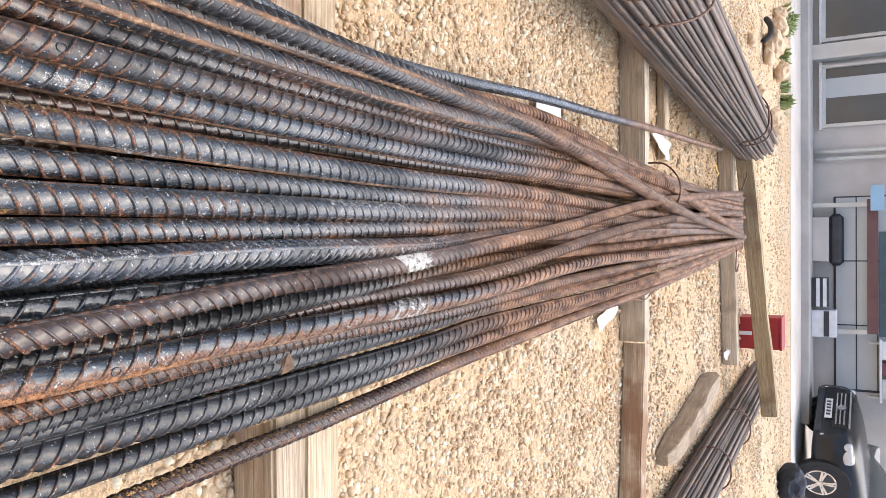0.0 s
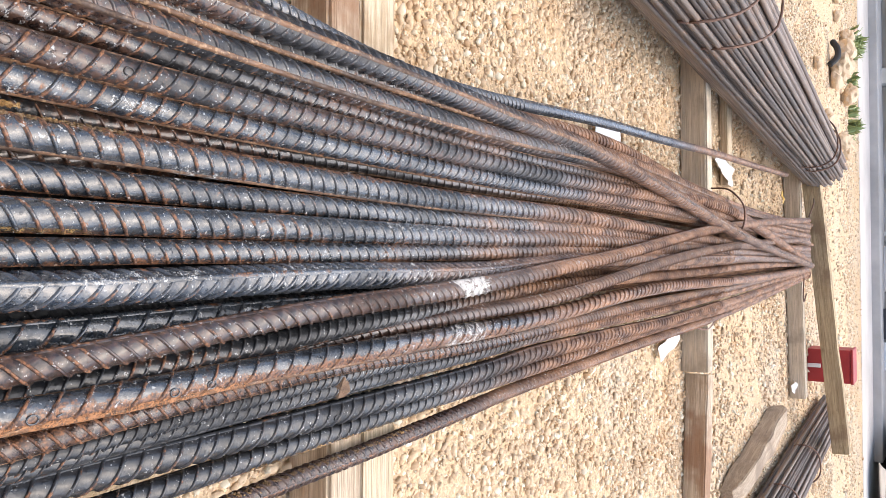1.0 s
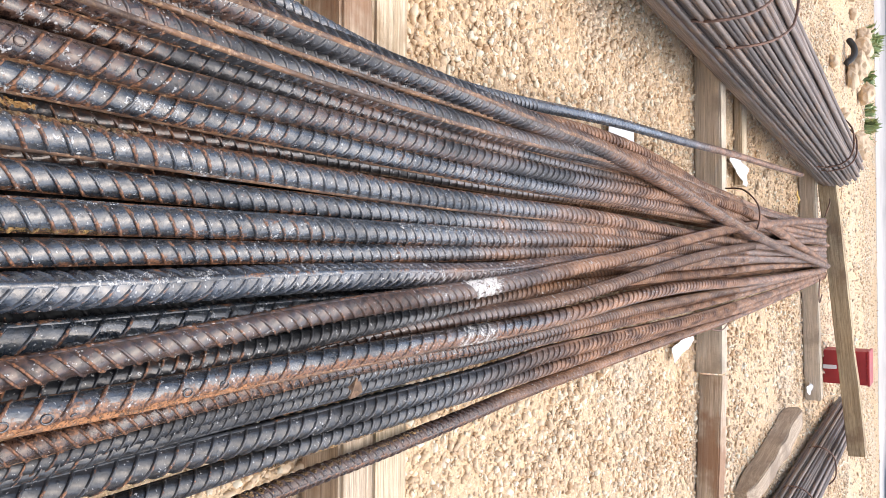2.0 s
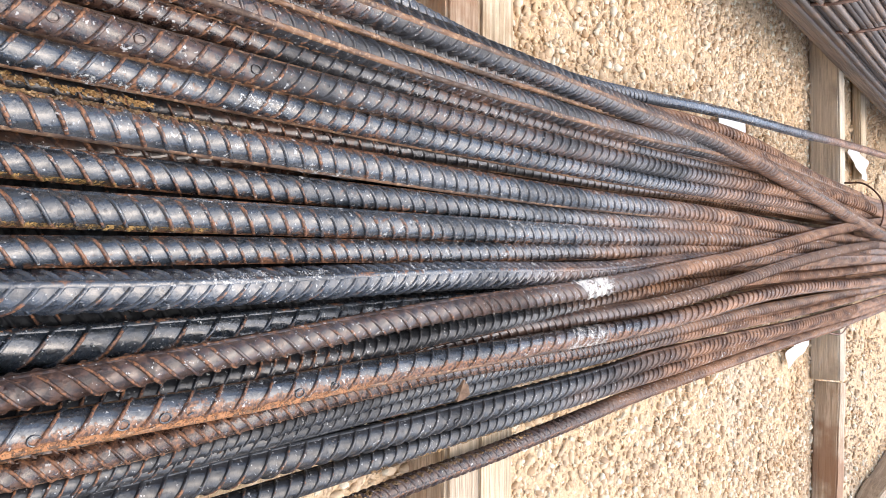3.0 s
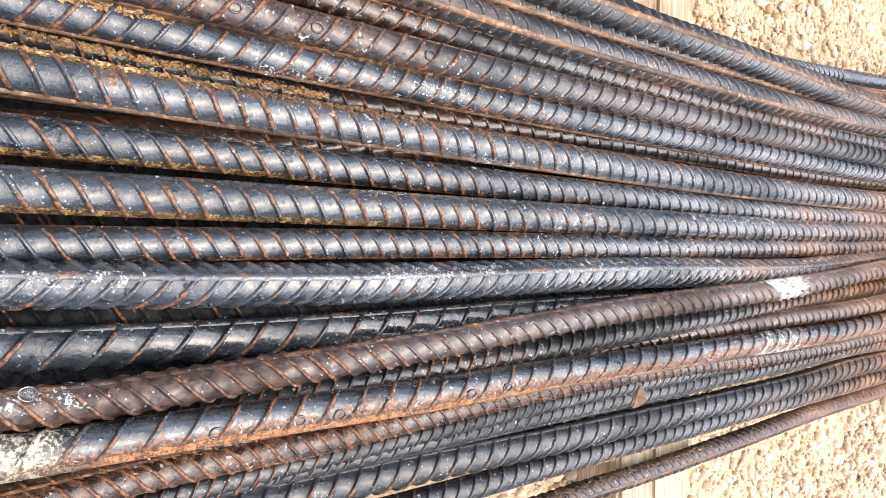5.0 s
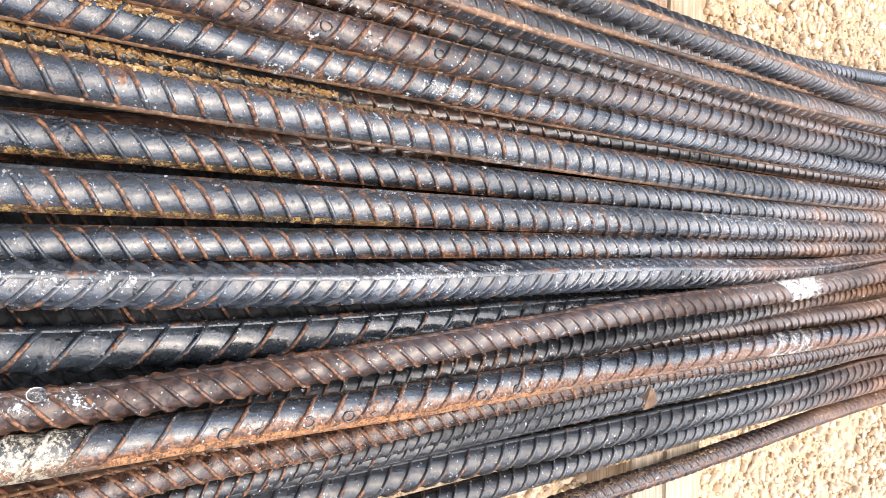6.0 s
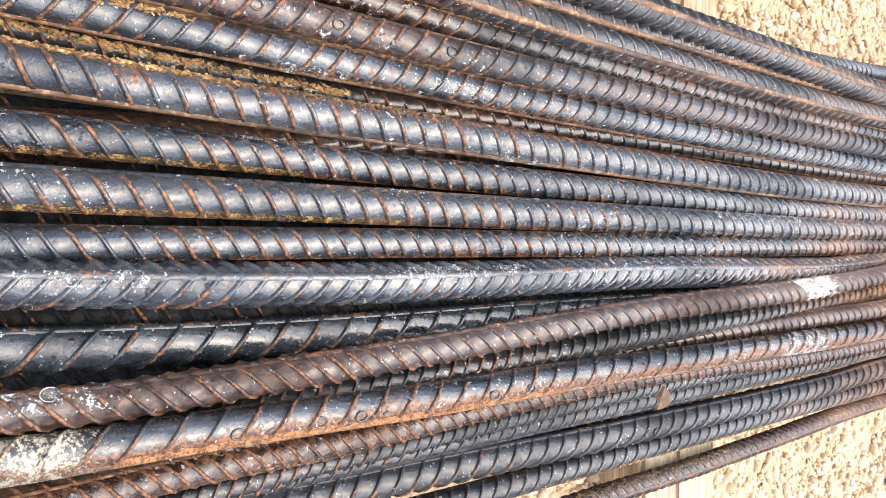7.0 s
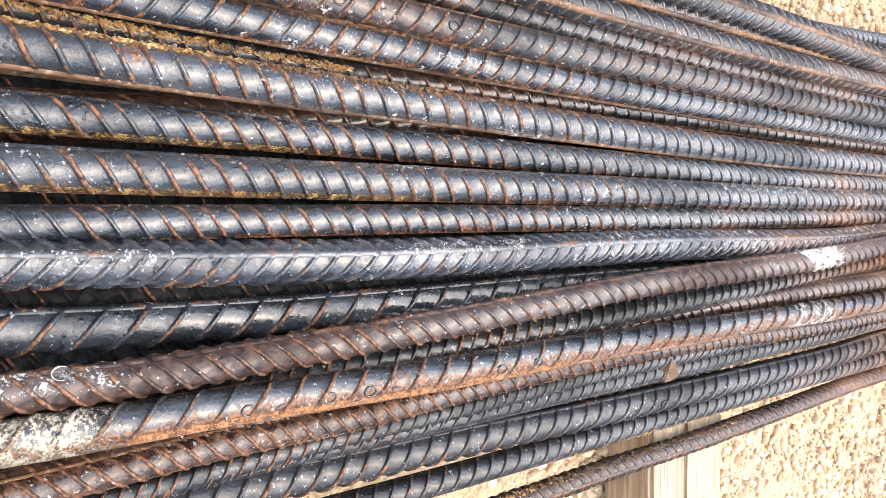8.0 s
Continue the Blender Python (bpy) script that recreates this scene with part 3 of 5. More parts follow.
bar_ll = rebar(0.0108, 60, -1, "darkscale", [(0.2754, -0.750, 0.0820), (0.1874, 0.166, 0.1010), (0.1794, 0.249, 0.1040), (0.1704, 0.346, 0.1070), (0.1614, 0.453, 0.1110), (0.1490, 0.606, 0.1150), (0.1380, 0.761, 0.1190), (0.1187, 1.020, 0.1240), (0.1076, 1.169, 0.1260), (0.1001, 1.258, 0.1270), (0.0915, 1.395, 0.1280), (0.0786, 1.648, 0.1280), (0.0593, 2.037, 0.1270), (0.0250, 2.603, 0.1210), (-0.1040, 4.544, 0.1040)], pitch=1.5)
bar_m = rebar(0.0150, 110, -1, "darkscale", [(0.2612, -0.750, 0.0820), (0.2012, 0.186, 0.1010), (0.1952, 0.272, 0.1040), (0.1912, 0.346, 0.1070), (0.1842, 0.453, 0.1110), (0.1767, 0.606, 0.1150), (0.1677, 0.761, 0.1190), (0.1513, 1.020, 0.1240), (0.1387, 1.170, 0.1260), (0.1293, 1.259, 0.1270), (0.1210, 1.396, 0.1280), (0.1096, 1.649, 0.1280), (0.0932, 2.038, 0.1270), (0.0590, 2.603, 0.1210), (-0.0920, 4.544, 0.1040)], pitch=1.45)
bar_n = rebar(0.0122, 70, -1, "darkscale", [(0.3179, -0.750, 0.0760), (0.2289, 0.351, 0.0980), (0.2199, 0.459, 0.1030), (0.2066, 0.615, 0.1080), (0.1937, 0.772, 0.1120), (0.1835, 0.905, 0.1150), (0.1738, 1.035, 0.1170), (0.1635, 1.186, 0.1190), (0.1477, 1.413, 0.1200), (0.1287, 1.669, 0.1200), (0.1032, 2.063, 0.1180), (0.0740, 2.635, 0.1130), (-0.0780, 4.596, 0.0960)], pitch=1.5)
bar_o = rebar(0.0112, 20, 1, "rough", [(0.3762, -0.750, 0.0940), (0.2612, 0.549, 0.0940), (0.2542, 0.629, 0.0940), (0.2462, 0.719, 0.0940), (0.2391, 0.822, 0.0940), (0.2284, 0.940, 0.0940), (0.2151, 1.076, 0.0940), (0.1987, 1.236, 0.0940), (0.1812, 1.467, 0.0940), (0.1615, 1.736, 0.0940), (0.1347, 2.136, 0.0940), (0.0970, 2.711, 0.0940), (-0.0870, 4.610, 0.0940)])
bar_p = rebar(0.0100, 90, 1, "brownscale", [(-0.1740, -0.750, 0.1070), (-0.1500, 0.088, 0.1140), (-0.1460, 0.240, 0.1150), (-0.1440, 0.441, 0.1253), (-0.1510, 0.744, 0.1414), (-0.1580, 1.146, 0.1520), (-0.1700, 1.372, 0.1530), (-0.1830, 1.799, 0.1540), (-0.1990, 2.569, 0.1480), (-0.2410, 4.493, 0.1300)], pitch=1.9)
bar_q = rebar(0.0134, 92, -1, "scale", [(-0.1735, -0.750, 0.1190), (-0.1637, 0.152, 0.1370), (-0.1630, 0.229, 0.1390), (-0.1624, 0.321, 0.1430), (-0.1622, 0.421, 0.1460), (-0.1624, 0.564, 0.1500), (-0.1635, 0.710, 0.1540), (-0.1669, 0.950, 0.1590), (-0.1699, 1.090, 0.1610), (-0.1764, 1.314, 0.1630), (-0.1932, 1.720, 0.1650), (-0.2100, 2.457, 0.1590), (-0.2440, 4.294, 0.1420)], pitch=1.5, rusty_seam=True)
bar_r = rebar(0.0148, 93, -1, "brownscale", [(-0.2033, -0.750, 0.1220), (-0.1917, 0.271, 0.1430), (-0.1904, 0.418, 0.1480), (-0.1900, 0.561, 0.1530), (-0.1903, 0.706, 0.1570), (-0.1925, 0.944, 0.1620), (-0.1948, 1.083, 0.1640), (-0.2001, 1.307, 0.1660), (-0.2168, 1.711, 0.1670), (-0.2300, 2.444, 0.1620), (-0.2740, 4.273, 0.1450)], pitch=1.4)
bar_s = rebar(0.0113, -60, 1, "brownscale", [(-0.2547, -0.750, 0.1090), (-0.2233, 0.379, 0.1310), (-0.2191, 0.575, 0.1380), (-0.2175, 0.723, 0.1430), (-0.2180, 0.969, 0.1480), (-0.2201, 1.112, 0.1500), (-0.2260, 1.337, 0.1510), (-0.2412, 1.753, 0.1520), (-0.2520, 2.504, 0.1470), (-0.3070, 4.381, 0.1290)], pitch=1.7)
bar_ss = rebar(0.0146, 40, 1, "brown", [(-0.2922, -0.750, 0.0920), (-0.2443, 0.450, 0.1160), (-0.2396, 0.592, 0.1210), (-0.2369, 0.745, 0.1250), (-0.2376, 1.000, 0.1300), (-0.2410, 1.147, 0.1320), (-0.2502, 1.374, 0.1340), (-0.2640, 1.803, 0.1330), (-0.2680, 2.576, 0.1280), (-0.3280, 4.508, 0.1100)])
bar_t = rebar(0.0148, 30, 1, "brownscale", [(-0.2900, -0.750, 0.1180), (-0.2451, 0.458, 0.1420), (-0.2418, 0.564, 0.1450), (-0.2400, 0.648, 0.1480), (-0.2390, 0.747, 0.1510), (-0.2391, 0.864, 0.1550), (-0.2413, 1.008, 0.1570), (-0.2472, 1.189, 0.1580), (-0.2601, 1.420, 0.1600), (-0.2647, 1.730, 0.1600), (-0.2660, 2.472, 0.1550), (-0.3250, 4.324, 0.1380)], pitch=1.3)
bar_uu = rebar(0.0144, 30, 1, "brownscale", [(-0.3067, -0.750, 0.1040), (-0.2736, 0.443, 0.1280), (-0.2712, 0.546, 0.1310), (-0.2694, 0.673, 0.1350), (-0.2689, 0.775, 0.1380), (-0.2694, 0.896, 0.1420), (-0.2717, 1.048, 0.1430), (-0.2829, 1.373, 0.1450), (-0.2920, 1.802, 0.1460), (-0.2880, 2.576, 0.1400), (-0.3480, 4.508, 0.1220)])
bar_u = rebar(0.0163, 0, 1, "brownscale", [(-0.3036, -0.750, 0.1220), (-0.2897, 0.424, 0.1450), (-0.2886, 0.522, 0.1480), (-0.2871, 0.643, 0.1520), (-0.2858, 0.741, 0.1550), (-0.2843, 0.857, 0.1590), (-0.2824, 1.001, 0.1610), (-0.2800, 1.181, 0.1620), (-0.2759, 1.389, 0.1730), (-0.2567, 1.663, 0.1850), (-0.2190, 2.038, 0.1970), (-0.1720, 2.643, 0.1980), (-0.1330, 3.700, 0.1880), (-0.1200, 4.092, 0.1840)], pitch=1.2)
bar_v = rebar(0.0112, 100, 1, "bluedry", [(-0.5127, -0.750, 0.0750), (-0.3292, 0.690, 0.1030), (-0.3186, 0.796, 0.1070), (-0.3136, 0.922, 0.1100), (-0.3199, 1.078, 0.1110), (-0.3270, 1.169, 0.1120), (-0.3520, 1.412, 0.1140), (-0.3770, 1.673, 0.1140), (-0.4070, 2.073, 0.1120), (-0.4560, 2.654, 0.1070), (-0.4850, 3.057, 0.1040), (-0.5560, 3.984, 0.0950)], ribs=(0.0, 1.25))
bar_w = rebar(0.0141, 100, 1, "brown", [(-0.4314, -0.750, 0.0930), (-0.3080, 0.584, 0.1200), (-0.2949, 0.774, 0.1260), (-0.2907, 0.968, 0.1300), (-0.2946, 1.136, 0.1320), (-0.3113, 1.372, 0.1330), (-0.3210, 1.624, 0.1350), (-0.3080, 2.012, 0.1320), (-0.2790, 2.576, 0.1280), (-0.2790, 3.474, 0.1200), (-0.2980, 4.417, 0.1110)])
bar_x = rebar(0.0175, 100, 1, "brown", [(-0.0020, -0.750, 0.0910), (-0.1480, 0.790, 0.1170), (-0.1740, 1.067, 0.1210), (-0.2010, 1.479, 0.1340), (-0.2380, 1.951, 0.1520), (-0.2530, 2.416, 0.1690), (-0.2050, 3.173, 0.1780), (-0.1360, 4.079, 0.1740)])
# low bars filling the gaps, their colour darkened to stand for deep shade
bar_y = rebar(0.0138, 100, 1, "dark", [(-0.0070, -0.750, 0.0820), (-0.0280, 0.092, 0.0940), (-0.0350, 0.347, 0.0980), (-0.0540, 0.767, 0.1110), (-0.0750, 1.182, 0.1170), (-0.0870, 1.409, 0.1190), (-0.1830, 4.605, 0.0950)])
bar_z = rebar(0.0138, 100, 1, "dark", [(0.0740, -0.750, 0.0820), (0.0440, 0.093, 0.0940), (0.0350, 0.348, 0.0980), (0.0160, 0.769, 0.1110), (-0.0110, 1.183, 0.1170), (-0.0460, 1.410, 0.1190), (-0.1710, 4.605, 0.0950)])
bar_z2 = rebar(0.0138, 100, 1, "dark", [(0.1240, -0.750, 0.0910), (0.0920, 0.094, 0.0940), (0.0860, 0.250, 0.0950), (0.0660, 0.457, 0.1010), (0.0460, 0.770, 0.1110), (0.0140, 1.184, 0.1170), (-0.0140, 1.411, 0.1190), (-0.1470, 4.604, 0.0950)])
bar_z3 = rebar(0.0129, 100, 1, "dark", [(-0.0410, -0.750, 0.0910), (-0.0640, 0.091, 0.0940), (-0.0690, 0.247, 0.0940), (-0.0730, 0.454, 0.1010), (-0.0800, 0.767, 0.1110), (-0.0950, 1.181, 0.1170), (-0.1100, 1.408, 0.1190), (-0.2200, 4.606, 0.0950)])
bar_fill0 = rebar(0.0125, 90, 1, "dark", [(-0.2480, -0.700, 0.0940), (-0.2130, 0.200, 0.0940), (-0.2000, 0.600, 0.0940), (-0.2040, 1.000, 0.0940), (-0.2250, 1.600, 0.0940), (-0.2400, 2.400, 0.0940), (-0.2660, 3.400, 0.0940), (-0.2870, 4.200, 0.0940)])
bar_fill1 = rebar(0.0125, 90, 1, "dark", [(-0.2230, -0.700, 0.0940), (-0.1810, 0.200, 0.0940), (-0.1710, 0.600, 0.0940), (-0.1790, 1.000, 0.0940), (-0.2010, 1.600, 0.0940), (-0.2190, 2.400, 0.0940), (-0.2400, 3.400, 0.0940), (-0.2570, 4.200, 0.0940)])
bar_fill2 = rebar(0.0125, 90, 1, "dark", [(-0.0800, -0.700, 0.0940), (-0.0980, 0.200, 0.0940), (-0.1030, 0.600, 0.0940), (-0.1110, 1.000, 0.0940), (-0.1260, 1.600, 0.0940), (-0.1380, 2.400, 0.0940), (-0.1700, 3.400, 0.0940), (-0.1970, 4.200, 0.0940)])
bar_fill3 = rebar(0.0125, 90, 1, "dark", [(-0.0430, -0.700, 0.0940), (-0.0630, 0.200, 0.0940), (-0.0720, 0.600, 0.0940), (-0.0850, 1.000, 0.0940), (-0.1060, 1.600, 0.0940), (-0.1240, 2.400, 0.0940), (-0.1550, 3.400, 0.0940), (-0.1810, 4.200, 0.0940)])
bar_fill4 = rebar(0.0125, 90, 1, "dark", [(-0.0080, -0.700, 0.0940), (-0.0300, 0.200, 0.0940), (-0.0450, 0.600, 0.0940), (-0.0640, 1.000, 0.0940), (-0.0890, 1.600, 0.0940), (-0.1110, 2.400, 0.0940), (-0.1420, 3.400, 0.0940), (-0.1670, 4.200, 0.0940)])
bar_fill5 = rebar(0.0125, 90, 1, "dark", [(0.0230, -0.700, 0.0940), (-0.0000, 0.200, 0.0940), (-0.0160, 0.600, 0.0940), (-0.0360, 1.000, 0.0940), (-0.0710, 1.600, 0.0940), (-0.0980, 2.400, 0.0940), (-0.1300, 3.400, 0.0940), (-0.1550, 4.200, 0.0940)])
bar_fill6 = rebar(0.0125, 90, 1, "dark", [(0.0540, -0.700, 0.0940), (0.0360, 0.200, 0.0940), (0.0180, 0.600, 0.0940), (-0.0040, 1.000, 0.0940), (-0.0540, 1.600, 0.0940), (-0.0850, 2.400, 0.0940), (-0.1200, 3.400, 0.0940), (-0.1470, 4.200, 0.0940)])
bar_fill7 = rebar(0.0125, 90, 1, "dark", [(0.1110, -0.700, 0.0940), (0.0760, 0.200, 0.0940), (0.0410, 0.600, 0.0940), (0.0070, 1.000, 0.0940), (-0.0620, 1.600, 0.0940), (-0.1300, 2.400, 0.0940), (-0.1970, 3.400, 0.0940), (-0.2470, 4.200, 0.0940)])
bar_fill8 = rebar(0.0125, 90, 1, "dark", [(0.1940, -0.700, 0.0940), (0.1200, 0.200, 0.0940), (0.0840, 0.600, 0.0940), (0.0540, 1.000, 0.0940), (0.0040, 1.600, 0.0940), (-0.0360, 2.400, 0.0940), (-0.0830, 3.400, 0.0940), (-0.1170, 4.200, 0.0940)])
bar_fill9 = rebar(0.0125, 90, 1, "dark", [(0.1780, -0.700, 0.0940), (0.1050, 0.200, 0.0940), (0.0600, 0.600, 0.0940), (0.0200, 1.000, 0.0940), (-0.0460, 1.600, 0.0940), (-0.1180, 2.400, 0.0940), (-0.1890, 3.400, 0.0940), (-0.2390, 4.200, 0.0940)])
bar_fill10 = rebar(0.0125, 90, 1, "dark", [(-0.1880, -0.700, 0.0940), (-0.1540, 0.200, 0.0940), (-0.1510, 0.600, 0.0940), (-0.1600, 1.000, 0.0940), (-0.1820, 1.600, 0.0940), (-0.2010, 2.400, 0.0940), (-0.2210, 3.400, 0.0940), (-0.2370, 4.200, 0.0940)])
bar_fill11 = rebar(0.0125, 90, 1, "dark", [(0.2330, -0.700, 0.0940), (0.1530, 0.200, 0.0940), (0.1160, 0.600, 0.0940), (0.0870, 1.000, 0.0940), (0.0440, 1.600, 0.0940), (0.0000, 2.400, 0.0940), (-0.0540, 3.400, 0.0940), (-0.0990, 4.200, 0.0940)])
painted(bar_g, 0.935, 1.04, PAINT_WHITE, "worn white paint mark on the bar")
painted(bar_i, 0.93, 1.06, PAINT_SMEAR, "thin white paint smear on the bar")
painted(bar_i, 0.0, 0.18, PAINT_CREAM, "worn cream paint mark on the bar")
for bar, y0, y1, turn, wide in ((bar_e, 0.085, 0.17, -12, 30), (bar_e, 0.36, 0.50, -30, 36), (bar_c, 0.345, 0.42, -70, 26), (bar_a, 0.46, 0.53, 72, 26), (bar_q, 0.27, 0.34, 66, 40),
                              (bar_q, 0.40, 0.47, 10, 36), (bar_g, 0.08, 0.165, -25, 42), (bar_c, 0.80, 0.98, -40, 40), (bar_b, 0.25, 0.29, -72, 24)):
    painted(bar, y0, y1, PAINT_CEMENT, "dried white cement splash on the bar", turn, wide)
painted(bar_i, 0.03, 0.62, RUST_FILM, "orange rust film along the lower flank", 38, 24)
painted(bar_c, 0.04, 0.42, OCHRE_FILM, "ochre rust film along the lower flank", 74, 24)
painted(bar_b, 0.04, 0.30, OCHRE_FILM, "ochre rust film along the lower flank", 72, 26)
painted(bar_a, 0.04, 0.25, OCHRE_FILM, "ochre rust film along the upper flank", -50, 24)
crusted(bar_a, 0.04, 0.42, -68, 900, 5, CRUST, "flaky ochre crust along the seam")
crusted(bar_p, 0.05, 0.34, 0, 700, 6, CRUST, "clods of ochre dirt")
crusted(bar_q, 0.03, 0.20, -35, 360, 8, CRUST, "patches of dried ochre mud")
crusted(bar_o, 0.50, 0.95, -60, 700, 9, CRUST, "rust and dirt clinging to the side")
crusted(bar_n, 0.62, 1.0, 62, 300, 7, CRUST, "orange rust flakes along the seam")
for y, stroke in ((0.245, False), (0.270, True), (0.310, False), (0.345, False), (0.367, True), (0.478, False), (0.520, False), (0.545, True)):
    stamp(bar_i, y, 12, 0.005, stroke)
for y, stroke in ((0.245, False), (0.312, False), (0.35, True), (0.42, False)):
    stamp(bar_r, y, 8, 0.005, stroke)
for y, stroke in ((0.70, True), (0.745, False), (0.79, True), (0.83, True)):
    stamp(bar_m, y, 15, 0.0045, stroke)

# ---- ground ----
def height(x, y):
    """Gravel yard that falls a little towards the street."""
    s = min(max((y - 6.2) / 5.8, 0), 1)
    return -0.375 * s * s * (3 - 2 * s)


xs = sorted(set([-600, -200, -60, -20, -8] + [round(-4 + 0.25 * i, 2) for i in range(33)] + [8, 20, 60, 200, 600]))
ys = sorted(set([-600, -200, -60, -20, -6] + [round(-2 + 0.2 * i, 2) for i in range(78)] + [14, 20, 60, 200, 600]))
verts = [(x, y, height(x, y) - 0.004 + (0.006 * noise.noise((x * 2.1, y * 2.1, 0)) if abs(x) < 5 and -2 < y < 11 else 0)) for y in ys for x in xs]
ground = part_mesh("ground", grid_mesh("ground", verts, len(ys), len(xs), False), GROUND)
tagged(ground, "pale beige crushed limestone yard with sandy fines", "ground", kind="structure")

pavement = part("pavement", box(-30, 30, 12.1, 40, -0.6, -0.369, 0.01), CONCRETE)
tagged(pavement, "pale concrete street surface in front of the shop", "pavement", kind="structure")


def stones(name, count, x0, x1, y0, y1, small, large, label, fine):
    """A layer of angular crushed stones, in one mesh."""
    rng = np.random.default_rng(7 + count)
    t = (1 + 5 ** 0.5) / 2
    if fine:
        base = np.array([(-1, t, 0), (1, t, 0), (-1, -t, 0), (1, -t, 0), (0, -1, t), (0, 1, t), (0, -1, -t), (0, 1, -t), (t, 0, -1), (t, 0, 1), (-t, 0, -1), (-t, 0, 1)]) / 1.9
        tri = np.array([(0, 11, 5), (0, 5, 1), (0, 1, 7), (0, 7, 10), (0, 10, 11), (1, 5, 9), (5, 11, 4), (11, 10, 2), (10, 7, 6), (7, 1, 8),
                        (3, 9, 4), (3, 4, 2), (3, 2, 6), (3, 6, 8), (3, 8, 9), (4, 9, 5), (2, 4, 11), (6, 2, 10), (8, 6, 7), (9, 8, 1)])
    else:
        base = np.array([(1, 0, 0), (-1, 0, 0), (0, 1, 0), (0, -1, 0), (0, 0, 1), (0, 0, -1)], float)
        tri = np.array([(0, 2, 4), (2, 1, 4), (1, 3, 4), (3, 0, 4), (2, 0, 5), (1, 2, 5), (3, 1, 5), (0, 3, 5)])
    nv = len(base)
    size = small + (large - small) * rng.random(count) ** 2.4
    shape = rng.uniform((0.7, 0.45, 0.35), (1.15, 0.95, 0.75), (count, 3)) * size[:, None] * 0.5
    v = base[None] * rng.uniform(0.72, 1.28, (count, nv, 1)) * shape[:, None]
    # random tilts
    q = rng.normal(size=(count, 4)) * (1.0, 0.35, 0.35, 1.0)
    q /= np.linalg.norm(q, axis=1)[:, None]
    w, a, b, c = q.T
    m = np.stack([1 - 2 * (b * b + c * c), 2 * (a * b - c * w), 2 * (a * c + b * w), 2 * (a * b + c * w), 1 - 2 * (a * a + c * c), 2 * (b * c - a * w),
                  2 * (a * c - b * w), 2 * (b * c + a * w), 1 - 2 * (a * a + b * b)], 1).reshape(count, 3, 3)
    v = np.einsum("nij,nkj->nki", m, v)
    px, py = rng.uniform(x0, x1, count), rng.uniform(y0, y1, count)
    # ragged sides to the layer
    stray = rng.random(count) < 0.18
    px = np.where(stray, px + rng.normal(0, 0.35, count), px)
    pz = np.array([height(x, y) for x, y in zip(px, py)]) + size * rng.uniform(-0.32, 0.06, count)
    # shallow pits and heaps
    pz += np.array([0.005 * noise.noise((x * 7, y * 7, 1.0)) + 0.003 * noise.noise((x * 26, y * 26, 2.0)) for x, y in zip(px, py)]) - 0.002
    v += np.stack([px, py, pz], 1)[:, None]
    me = bpy.data.meshes.new(name)
    f = (tri[None] + (np.arange(count) * nv)[:, None, None]).reshape(-1, 3)
    me.vertices.add(count * nv)
    me.vertices.foreach_set("co", v.ravel())
    me.loops.add(f.size)
    me.loops.foreach_set("vertex_index", f.ravel().astype(np.int32))
    me.polygons.add(len(f))
    me.polygons.foreach_set("loop_start", np.arange(0, f.size, 3, dtype=np.int32))
    me.update(calc_edges=True)
    ob = part_mesh(name, me, STONE)
    return tagged(ob, label, "gravel", kind="stuff")


stones("gravel", 62000, -0.95, 1.05, 0.6, 2.75, 0.0055, 0.028, "cream and tan crushed stones packed beside the bars", True)
stones("gravel", 56000, -1.9, 2.1, 2.75, 6.2, 0.009, 0.038, "cream crushed stones spread across the yard", False)
stones("gravel", 20000, -5.0, 5.0, 6.2, 12.1, 0.02, 0.055, "pale crushed stones at the edge of the yard", False)


# ---- timbers under the bars ----
def timber(length, depth, high, m, material, label, group="", wobble=0.003, parent=None, name="sleeper"):
    """A sawn timber along local x, resting on z 0, with slightly bowed, worn arrises."""
    bm = box(0, length, 0, depth, 0, high)
    bmesh.ops.subdivide_edges(bm, edges=[e for e in bm.edges if abs((e.verts[0].co - e.verts[1].co).x) > 1e-4], cuts=14)
    bmesh.ops.bevel(bm, geom=[e for e in bm.edges if abs((e.verts[0].co - e.verts[1].co).normalized().x) > 0.9], offset=0.005, segments=2, affect="EDGES")
    for v in bm.verts:
        k = noise.noise_vector(v.co * 6 + Vector((length * 31, depth * 57, 0)))
        v.co += Vector((k.x * 0.4, k.y, k.z * (1 if v.co.z > 0.01 else 0.0))) * wobble
    ob = part(name, bm, material)
    ob.matrix_world = m
    tagged(ob, label, "timber", group)
    return ob


LAYER = "timbers under the steel"
timber(1.62, 0.068, 0.078, pose(-0.95, 0.758, 0, 0, 0, 1.5), WOOD_RUST, "rust-stained sawn timber laid crosswise under the bars", LAYER)
timber(1.55, 0.080, 0.074, pose(-0.90, 0.832, 0, 0, 0, 1.5), WOOD_PALE, "pale sawn timber board with open grain under the bars", LAYER)
timber(1.43, 0.070, 0.088, pose(-1.15, 2.60, 0, 0, 0, 0.5), WOOD_GREY, "grey weathered timber sleeper under the middle of the bars", LAYER)
timber(1.05, 0.070, 0.078, pose(0.290, 2.652, 0, 0, 0, -4.5), WOOD_RUST, "brown weathered timber sleeper continuing beside the bars", LAYER, 0.006)
timber(0.62, 0.090, 0.030, pose(-1.03, 3.11, 0, 0, 0, 1), WOOD_PALE, "thin pale board lying on the gravel", LAYER)
timber(1.75, 0.075, 0.080, pose(-1.15, 4.36, 0, 0, 0, 6.5), WOOD_GREY, "grey timber sleeper under the tied ends of the bars", LAYER)
